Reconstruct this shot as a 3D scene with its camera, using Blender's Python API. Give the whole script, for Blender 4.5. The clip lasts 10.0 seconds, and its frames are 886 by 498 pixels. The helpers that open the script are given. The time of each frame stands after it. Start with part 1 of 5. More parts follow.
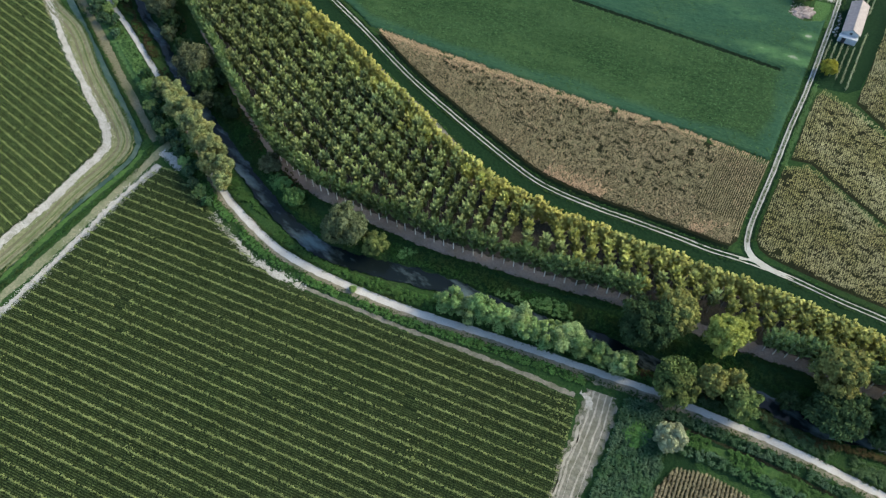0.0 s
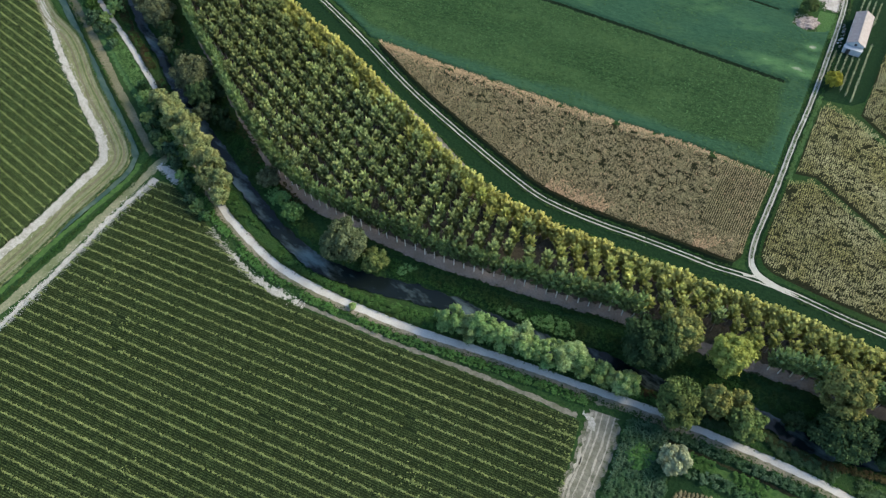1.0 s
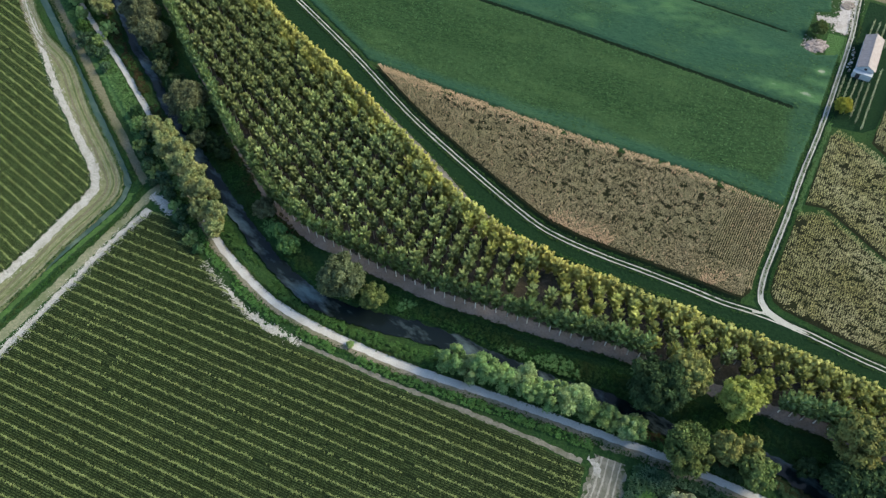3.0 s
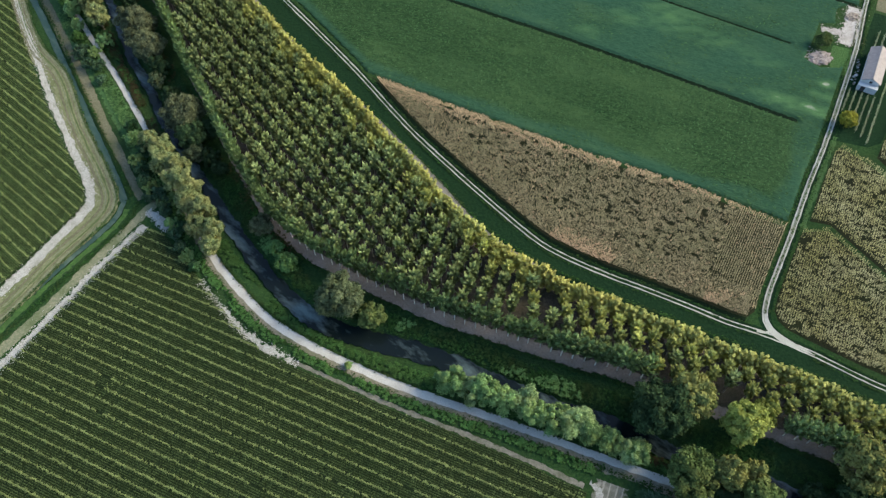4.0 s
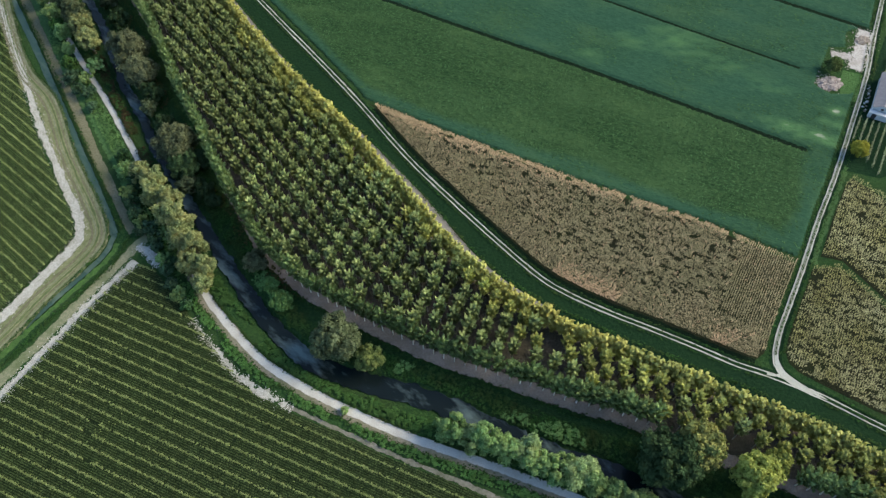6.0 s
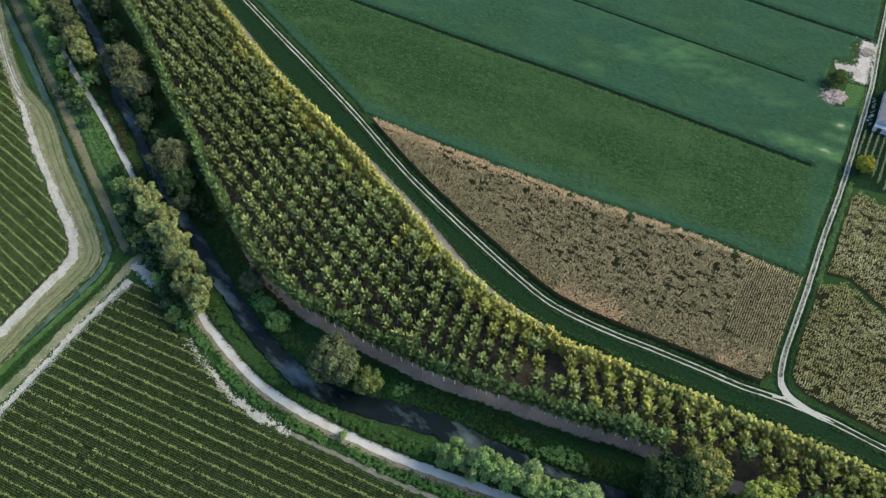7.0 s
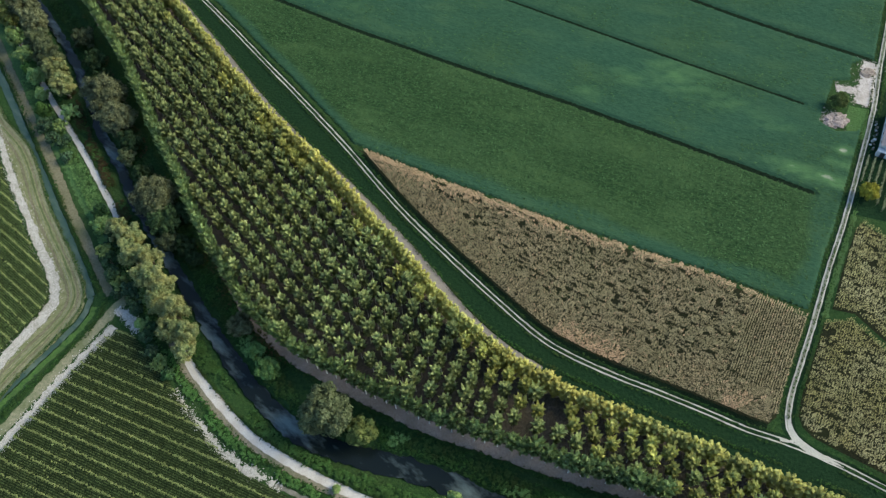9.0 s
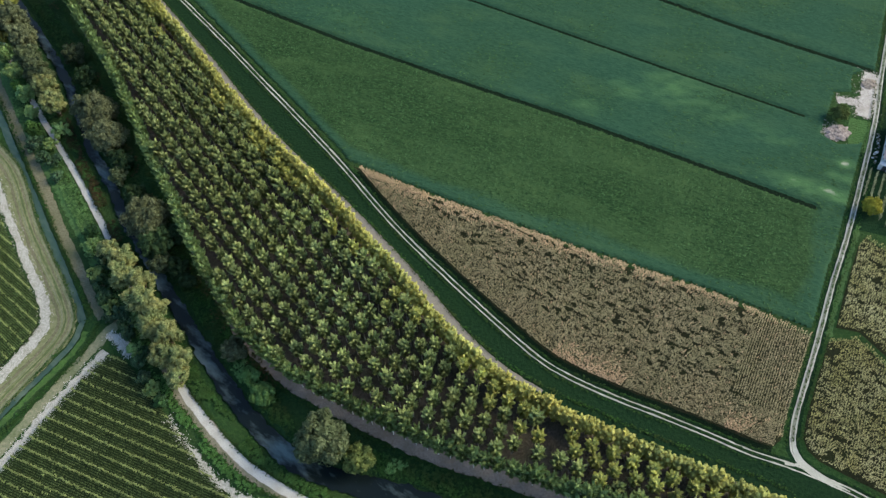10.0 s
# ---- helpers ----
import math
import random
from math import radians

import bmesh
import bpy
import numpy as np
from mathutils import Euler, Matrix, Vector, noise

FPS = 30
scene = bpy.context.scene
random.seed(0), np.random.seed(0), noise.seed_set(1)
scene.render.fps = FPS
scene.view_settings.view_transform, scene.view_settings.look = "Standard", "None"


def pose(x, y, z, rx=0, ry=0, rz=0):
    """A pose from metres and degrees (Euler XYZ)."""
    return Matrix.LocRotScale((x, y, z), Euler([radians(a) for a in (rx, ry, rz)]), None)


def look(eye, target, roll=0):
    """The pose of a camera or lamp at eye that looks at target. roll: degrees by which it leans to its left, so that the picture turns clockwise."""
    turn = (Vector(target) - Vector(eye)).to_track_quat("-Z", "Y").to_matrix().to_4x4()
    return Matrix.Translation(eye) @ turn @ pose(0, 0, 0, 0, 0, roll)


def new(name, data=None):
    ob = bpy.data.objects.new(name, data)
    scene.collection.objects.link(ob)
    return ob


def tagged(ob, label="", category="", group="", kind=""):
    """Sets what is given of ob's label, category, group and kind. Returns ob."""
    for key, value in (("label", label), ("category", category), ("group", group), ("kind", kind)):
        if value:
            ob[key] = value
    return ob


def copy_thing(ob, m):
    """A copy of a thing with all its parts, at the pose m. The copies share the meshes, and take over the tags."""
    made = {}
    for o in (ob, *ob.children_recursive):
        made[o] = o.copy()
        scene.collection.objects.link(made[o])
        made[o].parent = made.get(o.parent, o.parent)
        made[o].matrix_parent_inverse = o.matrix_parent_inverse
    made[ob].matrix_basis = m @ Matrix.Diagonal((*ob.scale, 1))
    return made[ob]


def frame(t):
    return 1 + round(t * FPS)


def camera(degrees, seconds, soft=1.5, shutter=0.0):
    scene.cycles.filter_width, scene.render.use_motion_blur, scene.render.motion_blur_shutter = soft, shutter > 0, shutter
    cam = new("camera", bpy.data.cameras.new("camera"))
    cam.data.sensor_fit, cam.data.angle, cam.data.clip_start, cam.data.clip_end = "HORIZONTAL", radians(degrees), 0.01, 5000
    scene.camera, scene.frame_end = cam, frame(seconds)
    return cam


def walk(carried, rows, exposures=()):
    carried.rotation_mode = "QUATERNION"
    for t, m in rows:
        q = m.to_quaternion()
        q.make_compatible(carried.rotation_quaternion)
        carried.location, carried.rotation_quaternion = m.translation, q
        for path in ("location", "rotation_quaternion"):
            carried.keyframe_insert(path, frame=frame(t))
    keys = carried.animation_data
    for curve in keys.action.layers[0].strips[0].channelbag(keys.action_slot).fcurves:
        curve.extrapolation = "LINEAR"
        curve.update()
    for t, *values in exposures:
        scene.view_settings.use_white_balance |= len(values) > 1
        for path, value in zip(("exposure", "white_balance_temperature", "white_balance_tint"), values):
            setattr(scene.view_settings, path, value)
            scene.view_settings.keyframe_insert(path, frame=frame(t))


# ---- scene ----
cam = camera(62.0, 10.0, 1.36)
PATH = [
    (0, (3.775, -81.512, 224.898), (2.355, -48.755, 174.649), -0.89),
    (0.5, (3.526, -78.186, 225.203), (2.119, -45.448, 174.941), -0.88),
    (1, (3.303, -74.657, 225.421), (1.905, -41.937, 175.147), -0.85),
    (1.5, (3.081, -71.073, 225.568), (1.696, -38.359, 175.290), -0.84),
    (2, (2.897, -67.613, 225.713), (1.522, -34.885, 175.444), -0.79),
    (2.5, (2.705, -64.062, 225.790), (1.329, -31.325, 175.527), -0.79),
    (4, (2.617, -52.964, 226.200), (1.216, -20.224, 175.940), -0.84),
    (4.5, (2.633, -49.182, 226.268), (1.215, -16.449, 176.003), -0.88),
    (5, (2.670, -45.333, 226.361), (1.236, -12.604, 176.094), -0.90),
    (5.5, (2.615, -41.404, 226.465), (1.172, -8.675, 176.199), -0.90),
    (7, (1.950, -29.436, 226.769), (0.591, 3.266, 176.483), -0.85),
    (7.5, (1.858, -25.383, 226.909), (0.609, 7.306, 176.611), -0.88),
    (8, (1.757, -21.241, 227.065), (0.635, 11.443, 176.761), -0.92),
    (8.5, (1.698, -17.060, 227.239), (0.696, 15.596, 176.915), -0.99),
    (9, (1.694, -12.909, 227.403), (0.790, 19.713, 177.054), -1.07),
    (9.5, (1.798, -8.742, 227.509), (0.981, 23.876, 177.157), -1.17),
    (10, (1.913, -4.671, 227.560), (1.175, 27.967, 177.219), -1.29),
]
walk(cam, [(t, look(eye, target, roll)) for t, eye, target, roll in PATH], [(0, 1.52, 6250, 4), (10, 1.34, 6250, 3)])

# ---- light: hazy evening, a wide soft warm sun from the upper right and a blue sky ----
SUN_DIR = Vector((0.975, 0.22, 0.0)).normalized()
SUN_ELEV = 31.0
world = bpy.data.worlds.new("evening_sky")
scene.world = world
world.use_nodes = True
wn = world.node_tree.nodes
sky = wn.new("ShaderNodeTexSky")
sky.sky_type = "NISHITA"
sky.sun_disc = False
sky.sun_elevation = radians(SUN_ELEV)
sky.sun_rotation = math.atan2(SUN_DIR.x, SUN_DIR.y)
sky.air_density = 1.0
sky.dust_density = 1.5
wn["Background"].inputs["Strength"].default_value = 0.112
world.node_tree.links.new(sky.outputs["Color"], wn["Background"].inputs["Color"])
sun_data = bpy.data.lights.new("sun", "SUN")
sun_data.energy = 2.3
sun_data.angle = radians(34)
sun_data.color = (1.0, 0.80, 0.52)
sun = new("sun", sun_data)
sun_from = SUN_DIR * math.cos(radians(SUN_ELEV)) + Vector((0, 0, math.sin(radians(SUN_ELEV))))
sun.matrix_world = look(sun_from * 300, (0, 0, 0))


# ---- materials ----
PLAN = 1.25  # metres for each unit of the plan below; all things are laid out in plan units and enlarged at the end


def nodes_of(name):
    m = bpy.data.materials.new(name)
    m.use_nodes = True
    nt = m.node_tree
    return m, nt, nt.nodes["Principled BSDF"]


def mixed(nt, fac, a, b):
    n = nt.nodes.new("ShaderNodeMix")
    n.data_type = "RGBA"
    for sock, v in ((n.inputs["Factor"], fac), (n.inputs[6], a), (n.inputs[7], b)):
        if isinstance(v, tuple):
            sock.default_value = (*v, 1)
        elif isinstance(v, (int, float)):
            sock.default_value = v
        else:
            nt.links.new(v, sock)
    return n.outputs[2]


def noise_fac(nt, scale, lo, hi, detail=4.0, stretch=None, turn=0.0):
    """A noise at a real-world scale (per metre), spread from lo..hi to 0..1."""
    geo = nt.nodes.new("ShaderNodeNewGeometry")
    vec = geo.outputs["Position"]
    if stretch:
        mp = nt.nodes.new("ShaderNodeMapping")
        mp.vector_type = "TEXTURE"
        mp.inputs["Rotation"].default_value = (0, 0, radians(turn))
        mp.inputs["Scale"].default_value = stretch
        nt.links.new(vec, mp.inputs["Vector"])
        vec = mp.outputs["Vector"]
    t = nt.nodes.new("ShaderNodeTexNoise")
    t.inputs["Scale"].default_value = scale / PLAN
    t.inputs["Detail"].default_value = detail
    t.inputs["Roughness"].default_value = 0.6
    nt.links.new(vec, t.inputs["Vector"])
    r = nt.nodes.new("ShaderNodeMapRange")
    r.inputs["From Min"].default_value, r.inputs["From Max"].default_value = lo, hi
    nt.links.new(t.outputs["Fac"], r.inputs["Value"])
    return r.outputs["Result"]


def bumped(nt, bsdf, height, strength, distance):
    b = nt.nodes.new("ShaderNodeBump")
    b.inputs["Strength"].default_value, b.inputs["Distance"].default_value = strength, distance * PLAN
    nt.links.new(height, b.inputs["Height"])
    nt.links.new(b.outputs["Normal"], bsdf.inputs["Normal"])


def earth(name, a, b, c, fine=2.5, wide=0.08, rough=0.95, relief=0.25, stretch=None, turn=0.0, cmax=0.8, edge=None, ragged=0.5):
    """Soil, grass or gravel: a and b mixed by a fine grain, with wide stains of c. edge: the colour into which a strip breaks up at its sides."""
    m, nt, p = nodes_of(name)
    f = noise_fac(nt, fine, 0.35, 0.65, 6, stretch, turn)
    w = noise_fac(nt, wide, 0.42, 0.72, 5)
    s = nt.nodes.new("ShaderNodeMath")
    s.operation = "MULTIPLY"
    s.inputs[1].default_value = cmax
    nt.links.new(w, s.inputs[0])
    col = mixed(nt, s.outputs[0], mixed(nt, f, a, b), c)
    if edge:
        at = nt.nodes.new("ShaderNodeAttribute")
        at.attribute_name = "across"
        brk = noise_fac(nt, 0.55, 0.25, 0.75, 6)
        add = nt.nodes.new("ShaderNodeMath")
        add.operation = "MULTIPLY_ADD"
        add.inputs[1].default_value = ragged * 2
        nt.links.new(brk, add.inputs[0])
        nt.links.new(at.outputs["Fac"], add.inputs[2])
        rng = nt.nodes.new("ShaderNodeMapRange")
        rng.inputs["From Min"].default_value, rng.inputs["From Max"].default_value = 0.86 + ragged, 1.0 + ragged * 1.25
        nt.links.new(add.outputs[0], rng.inputs["Value"])
        col = mixed(nt, rng.outputs["Result"], col, mixed(nt, f, tuple(0.75 * q for q in edge), edge))
    nt.links.new(col, p.inputs["Base Color"])
    p.inputs["Roughness"].default_value = rough
    p.inputs["Specular IOR Level"].default_value = 0.03
    bumped(nt, p, f, 0.7, relief)
    return m


def leafage(name, a, b, c, wide=0.05, through_light=0.3, rough=0.6, spread=1.0):
    """Leaves: each leaf between a and b by chance, drifting to c in wide patches, with light passing through."""
    m, nt, p = nodes_of(name)
    geo = nt.nodes.new("ShaderNodeNewGeometry")
    info = nt.nodes.new("ShaderNodeObjectInfo")
    w = noise_fac(nt, wide, 0.40, 0.68, 3)
    col = mixed(nt, w, mixed(nt, geo.outputs["Random Per Island"], a, b), c)
    hsv = nt.nodes.new("ShaderNodeHueSaturation")
    r = nt.nodes.new("ShaderNodeMapRange")
    r.inputs["To Min"].default_value, r.inputs["To Max"].default_value = 1 - 0.22 * spread, 1 + 0.22 * spread
    nt.links.new(info.outputs["Random"], r.inputs["Value"])
    clump = nt.nodes.new("ShaderNodeMapRange")
    clump.inputs["To Min"].default_value, clump.inputs["To Max"].default_value = 0.78, 1.22
    nt.links.new(noise_fac(nt, 0.55, 0.36, 0.64, 2), clump.inputs["Value"])
    both = nt.nodes.new("ShaderNodeMath")
    both.operation = "MULTIPLY"
    nt.links.new(r.outputs["Result"], both.inputs[0])
    nt.links.new(clump.outputs["Result"], both.inputs[1])
    nt.links.new(both.outputs[0], hsv.inputs["Value"])
    nt.links.new(col, hsv.inputs["Color"])
    nt.links.new(hsv.outputs["Color"], p.inputs["Base Color"])
    p.inputs["Roughness"].default_value = rough
    p.inputs["Specular IOR Level"].default_value = 0.02
    tr = nt.nodes.new("ShaderNodeBsdfTranslucent")
    nt.links.new(hsv.outputs["Color"], tr.inputs["Color"])
    mx = nt.nodes.new("ShaderNodeMixShader")
    mx.inputs["Fac"].default_value = through_light
    nt.links.new(p.outputs["BSDF"], mx.inputs[1])
    nt.links.new(tr.outputs["BSDF"], mx.inputs[2])
    nt.links.new(mx.outputs["Shader"], nt.nodes["Material Output"].inputs["Surface"])
    return m


def plain(name, a, b, scale=3.0, rough=0.8, metal=0.0, relief=0.02):
    m, nt, p = nodes_of(name)
    f = noise_fac(nt, scale, 0.3, 0.7, 5)
    nt.links.new(mixed(nt, f, a, b), p.inputs["Base Color"])
    p.inputs["Roughness"].default_value, p.inputs["Metallic"].default_value = rough, metal
    bumped(nt, p, f, 0.4, relief)
    return m


M_GROUND = earth("meadow_grass", (0.014, 0.040, 0.015), (0.031, 0.068, 0.022), (0.034, 0.058, 0.022), 1.2, 0.06)
M_VERGE = earth("mown_verge", (0.006, 0.019, 0.010), (0.013, 0.033, 0.015), (0.011, 0.028, 0.012), 1.2, 0.05, relief=0.12)
M_STRAW = earth("straw_grass", (0.125, 0.135, 0.072), (0.21, 0.215, 0.128), (0.085, 0.115, 0.05), 0.9, 0.14, relief=0.07, edge=(0.045, 0.075, 0.03), ragged=0.3)
M_TANGRASS = earth("dry_grass", (0.11, 0.108, 0.072), (0.17, 0.163, 0.112), (0.08, 0.095, 0.05), 1.5, 0.12, relief=0.07, edge=(0.055, 0.08, 0.036), ragged=0.3)
M_SWATH = earth("green_swath", (0.07, 0.10, 0.042), (0.12, 0.15, 0.07), (0.06, 0.085, 0.035), 1.2, 0.15, relief=0.07, edge=(0.10, 0.12, 0.06), ragged=0.6)
M_TRAMPLED = earth("trampled_grass", (0.13, 0.145, 0.09), (0.22, 0.22, 0.155), (0.08, 0.11, 0.05), 1.4, 0.15, relief=0.07, edge=(0.05, 0.085, 0.035), ragged=0.5)
M_WEED = earth("bright_weed", (0.026, 0.066, 0.019), (0.050, 0.098, 0.030), (0.04, 0.07, 0.028), 1.2, 0.2, relief=0.07, edge=(0.035, 0.065, 0.025), ragged=0.8)
M_MEADOW = earth("light_meadow", (0.040, 0.092, 0.034), (0.075, 0.140, 0.050), (0.055, 0.095, 0.040), 1.2, 0.12, relief=0.1, edge=(0.035, 0.072, 0.028), ragged=0.6)
M_LUSH = earth("lush_weed", (0.035, 0.082, 0.024), (0.070, 0.135, 0.038), (0.040, 0.072, 0.028), 1.2, 0.3, relief=0.07, edge=(0.035, 0.065, 0.03), ragged=0.9)
M_CHALK = earth("chalk_gravel", (0.27, 0.27, 0.255), (0.45, 0.45, 0.43), (0.19, 0.195, 0.155), 1.8, 0.35, relief=0.1, edge=(0.11, 0.12, 0.075), ragged=0.45)
M_PATH = earth("pale_gravel", (0.36, 0.36, 0.35), (0.47, 0.47, 0.455), (0.31, 0.295, 0.265), 3.0, 0.2, relief=0.04, edge=(0.20, 0.175, 0.13), ragged=0.25)
M_PATHDIRT = earth("path_shoulder", (0.15, 0.140, 0.108), (0.22, 0.205, 0.165), (0.08, 0.10, 0.055), 1.6, 0.15, relief=0.08, edge=(0.04, 0.075, 0.025), ragged=0.7)
M_RUT = earth("wheel_gravel", (0.33, 0.34, 0.325), (0.47, 0.48, 0.46), (0.23, 0.24, 0.20), 2.2, 0.25, relief=0.04, edge=(0.06, 0.08, 0.04), ragged=0.45)
M_FORK = earth("smooth_gravel", (0.33, 0.34, 0.325), (0.41, 0.42, 0.405), (0.27, 0.28, 0.25), 3.0, 0.2, relief=0.03)
M_RUTBED = earth("worn_track_middle", (0.17, 0.18, 0.155), (0.24, 0.25, 0.22), (0.13, 0.15, 0.105), 1.4, 0.25, relief=0.05)
M_GREYDIRT = earth("grey_headland", (0.17, 0.165, 0.155), (0.235, 0.225, 0.215), (0.15, 0.145, 0.135), 2.0, 0.15, relief=0.06, edge=(0.06, 0.07, 0.035), ragged=0.3)
M_BROWN = earth("brown_soil", (0.058, 0.052, 0.042), (0.105, 0.090, 0.078), (0.032, 0.042, 0.026), 1.6, 0.12, relief=0.12)
M_DIRT = earth("bare_dirt", (0.215, 0.182, 0.156), (0.300, 0.258, 0.228), (0.170, 0.140, 0.114), 1.8, 0.15, relief=0.08, edge=(0.04, 0.048, 0.025), ragged=0.5)
M_SOIL = earth("field_soil", (0.014, 0.017, 0.010), (0.028, 0.030, 0.018), (0.020, 0.028, 0.013), 2.0, 0.1)
M_ROWSOIL = earth("weedy_row_soil", (0.015, 0.024, 0.012), (0.026, 0.040, 0.018), (0.020, 0.033, 0.015), 2.0, 0.1)
# Near-black green: shade of furrows and corn foot put into the colour.
M_STRIPSHADE = earth("painted_strip_shade", (0.004, 0.010, 0.006), (0.008, 0.018, 0.010), (0.009, 0.020, 0.011), 2.0, 0.1)
M_STUBBLE = earth("dirt_lane", (0.125, 0.125, 0.105), (0.20, 0.197, 0.172), (0.085, 0.095, 0.065), 1.0, 0.3, relief=0.1, edge=(0.045, 0.07, 0.03), ragged=0.9)
M_LANERUT = earth("pale_lane_rut", (0.23, 0.225, 0.195), (0.33, 0.325, 0.29), (0.19, 0.185, 0.155), 1.0, 0.3, relief=0.06, edge=(0.22, 0.21, 0.18), ragged=0.8)
M_BARK = plain("grey_bark", (0.10, 0.085, 0.07), (0.20, 0.17, 0.14), 4, 0.9)
M_PALEBARK = plain("pale_poplar_bark", (0.55, 0.53, 0.49), (0.74, 0.72, 0.67), 5, 0.85)
# Darker copy of the pale bark: the plantation's shade put into the colour.
M_SHADEDBARK = plain("shaded_poplar_bark", (0.20, 0.19, 0.165), (0.34, 0.325, 0.29), 5, 0.85)
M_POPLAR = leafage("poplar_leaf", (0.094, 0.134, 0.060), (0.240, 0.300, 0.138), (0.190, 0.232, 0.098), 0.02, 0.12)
# Two paler copies for upper shoot tips: top light painted into the leaf.
M_LITTIP = leafage("lit_tip_poplar_leaf", (0.195, 0.255, 0.105), (0.44, 0.505, 0.230), (0.34, 0.395, 0.158), 0.02, 0.12)
M_WARMLITTIP = leafage("sun_tint_tip_leaf", (0.28, 0.315, 0.095), (0.53, 0.55, 0.210), (0.44, 0.45, 0.140), 0.02, 0.15)
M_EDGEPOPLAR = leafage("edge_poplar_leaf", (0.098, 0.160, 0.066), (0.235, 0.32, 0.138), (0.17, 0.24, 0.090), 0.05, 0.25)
# Yellower copy near the edge: sunlight put into the leaf colour.
M_WARMPOPLAR = leafage("sun_tint_poplar_leaf", (0.175, 0.220, 0.074), (0.41, 0.45, 0.180), (0.345, 0.375, 0.118), 0.05, 0.25)
M_OAK = leafage("oak_leaf", (0.060, 0.105, 0.036), (0.125, 0.175, 0.062), (0.135, 0.150, 0.050), 0.08, 0.18)
M_YELLOWLEAF = leafage("yellowing_leaf", (0.14, 0.185, 0.045), (0.29, 0.32, 0.090), (0.21, 0.24, 0.06), 0.2, 0.2)
M_LEMON = leafage("lemon_leaf", (0.22, 0.225, 0.035), (0.38, 0.37, 0.065), (0.29, 0.285, 0.045), 0.2, 0.2)
# Amber leaf, which also paints the sunlight on the big oaks.
M_AMBEROAK = leafage("amber_sunlit_oak_leaf", (0.070, 0.110, 0.040), (0.19, 0.205, 0.072), (0.220, 0.215, 0.070), 0.25, 0.2)
M_WILLOW = leafage("willow_leaf", (0.075, 0.118, 0.056), (0.230, 0.280, 0.130), (0.265, 0.275, 0.115), 0.24)
M_SHRUB = leafage("shrub_leaf", (0.095, 0.190, 0.072), (0.215, 0.340, 0.140), (0.220, 0.300, 0.110), 0.18)
M_PALESHRUB = leafage("pale_shrub_leaf", (0.150, 0.235, 0.100), (0.290, 0.400, 0.185), (0.270, 0.330, 0.140), 0.18)
# Dark leaf, which also paints the shade of the oaks and verge weeds.
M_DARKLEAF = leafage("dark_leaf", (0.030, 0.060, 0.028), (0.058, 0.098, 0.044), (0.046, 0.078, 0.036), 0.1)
M_GREYLEAF = leafage("grey_green_leaf", (0.056, 0.082, 0.044), (0.140, 0.172, 0.098), (0.092, 0.118, 0.060), 0.14)
M_BROWNLEAF = leafage("olive_brown_leaf", (0.052, 0.068, 0.040), (0.150, 0.170, 0.098), (0.105, 0.124, 0.066), 0.2)
# Yellowing leaf, part of its gold painted in as low sun.
M_GOLDPOPLAR = leafage("yellowing_sun_tint_leaf", (0.25, 0.285, 0.090), (0.50, 0.515, 0.182), (0.43, 0.415, 0.128), 0.05, 0.2)
M_PALELEAF = leafage("silvery_leaf", (0.16, 0.20, 0.125), (0.36, 0.40, 0.27), (0.25, 0.28, 0.175), 0.3)
M_BRIGHT = leafage("bright_weed_leaf", (0.036, 0.096, 0.027), (0.088, 0.178, 0.052), (0.056, 0.112, 0.035), 0.1)
M_BANKLEAF = leafage("bank_weed_leaf", (0.018, 0.052, 0.015), (0.048, 0.112, 0.030), (0.042, 0.062, 0.022), 0.1)
M_LUSHLEAF = leafage("lush_weed_leaf", (0.068, 0.148, 0.048), (0.150, 0.26, 0.095), (0.095, 0.18, 0.062), 0.1)
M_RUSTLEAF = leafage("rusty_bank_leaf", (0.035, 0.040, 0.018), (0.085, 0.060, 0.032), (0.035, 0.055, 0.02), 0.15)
M_MAIZE = leafage("green_row_leaf", (0.044, 0.070, 0.029), (0.090, 0.124, 0.050), (0.058, 0.090, 0.034), 0.04, 0.25)
M_MAIZELIGHT = leafage("light_row_leaf", (0.056, 0.092, 0.034), (0.110, 0.156, 0.058), (0.072, 0.114, 0.042), 0.04, 0.25)
M_TASSEL = leafage("yellow_row_leaf", (0.135, 0.18, 0.066), (0.25, 0.30, 0.120), (0.17, 0.215, 0.08), 0.06, 0.25)
M_DRYCORN = leafage("ripe_corn_leaf", (0.088, 0.081, 0.048), (0.385, 0.342, 0.222), (0.216, 0.203, 0.124), 0.07, 0.2)
# Edge corn: dryness and painted-in low sun share this orange-tan.
M_EDGECORN = leafage("dry_sunlit_edge_corn_leaf", (0.33, 0.24, 0.155), (0.53, 0.395, 0.27), (0.42, 0.31, 0.21), 0.1, 0.2)
M_OLIVECORN = leafage("olive_corn_leaf", (0.100, 0.106, 0.042), (0.40, 0.385, 0.180), (0.37, 0.37, 0.225), 0.08, 0.2)
M_SOY = leafage("soya_leaf", (0.011, 0.035, 0.015), (0.068, 0.138, 0.055), (0.042, 0.090, 0.036), 0.03, 0.0)
M_COVER = leafage("blue_green_leaf", (0.024, 0.056, 0.033), (0.090, 0.148, 0.090), (0.042, 0.094, 0.038), 0.12, 0.2)


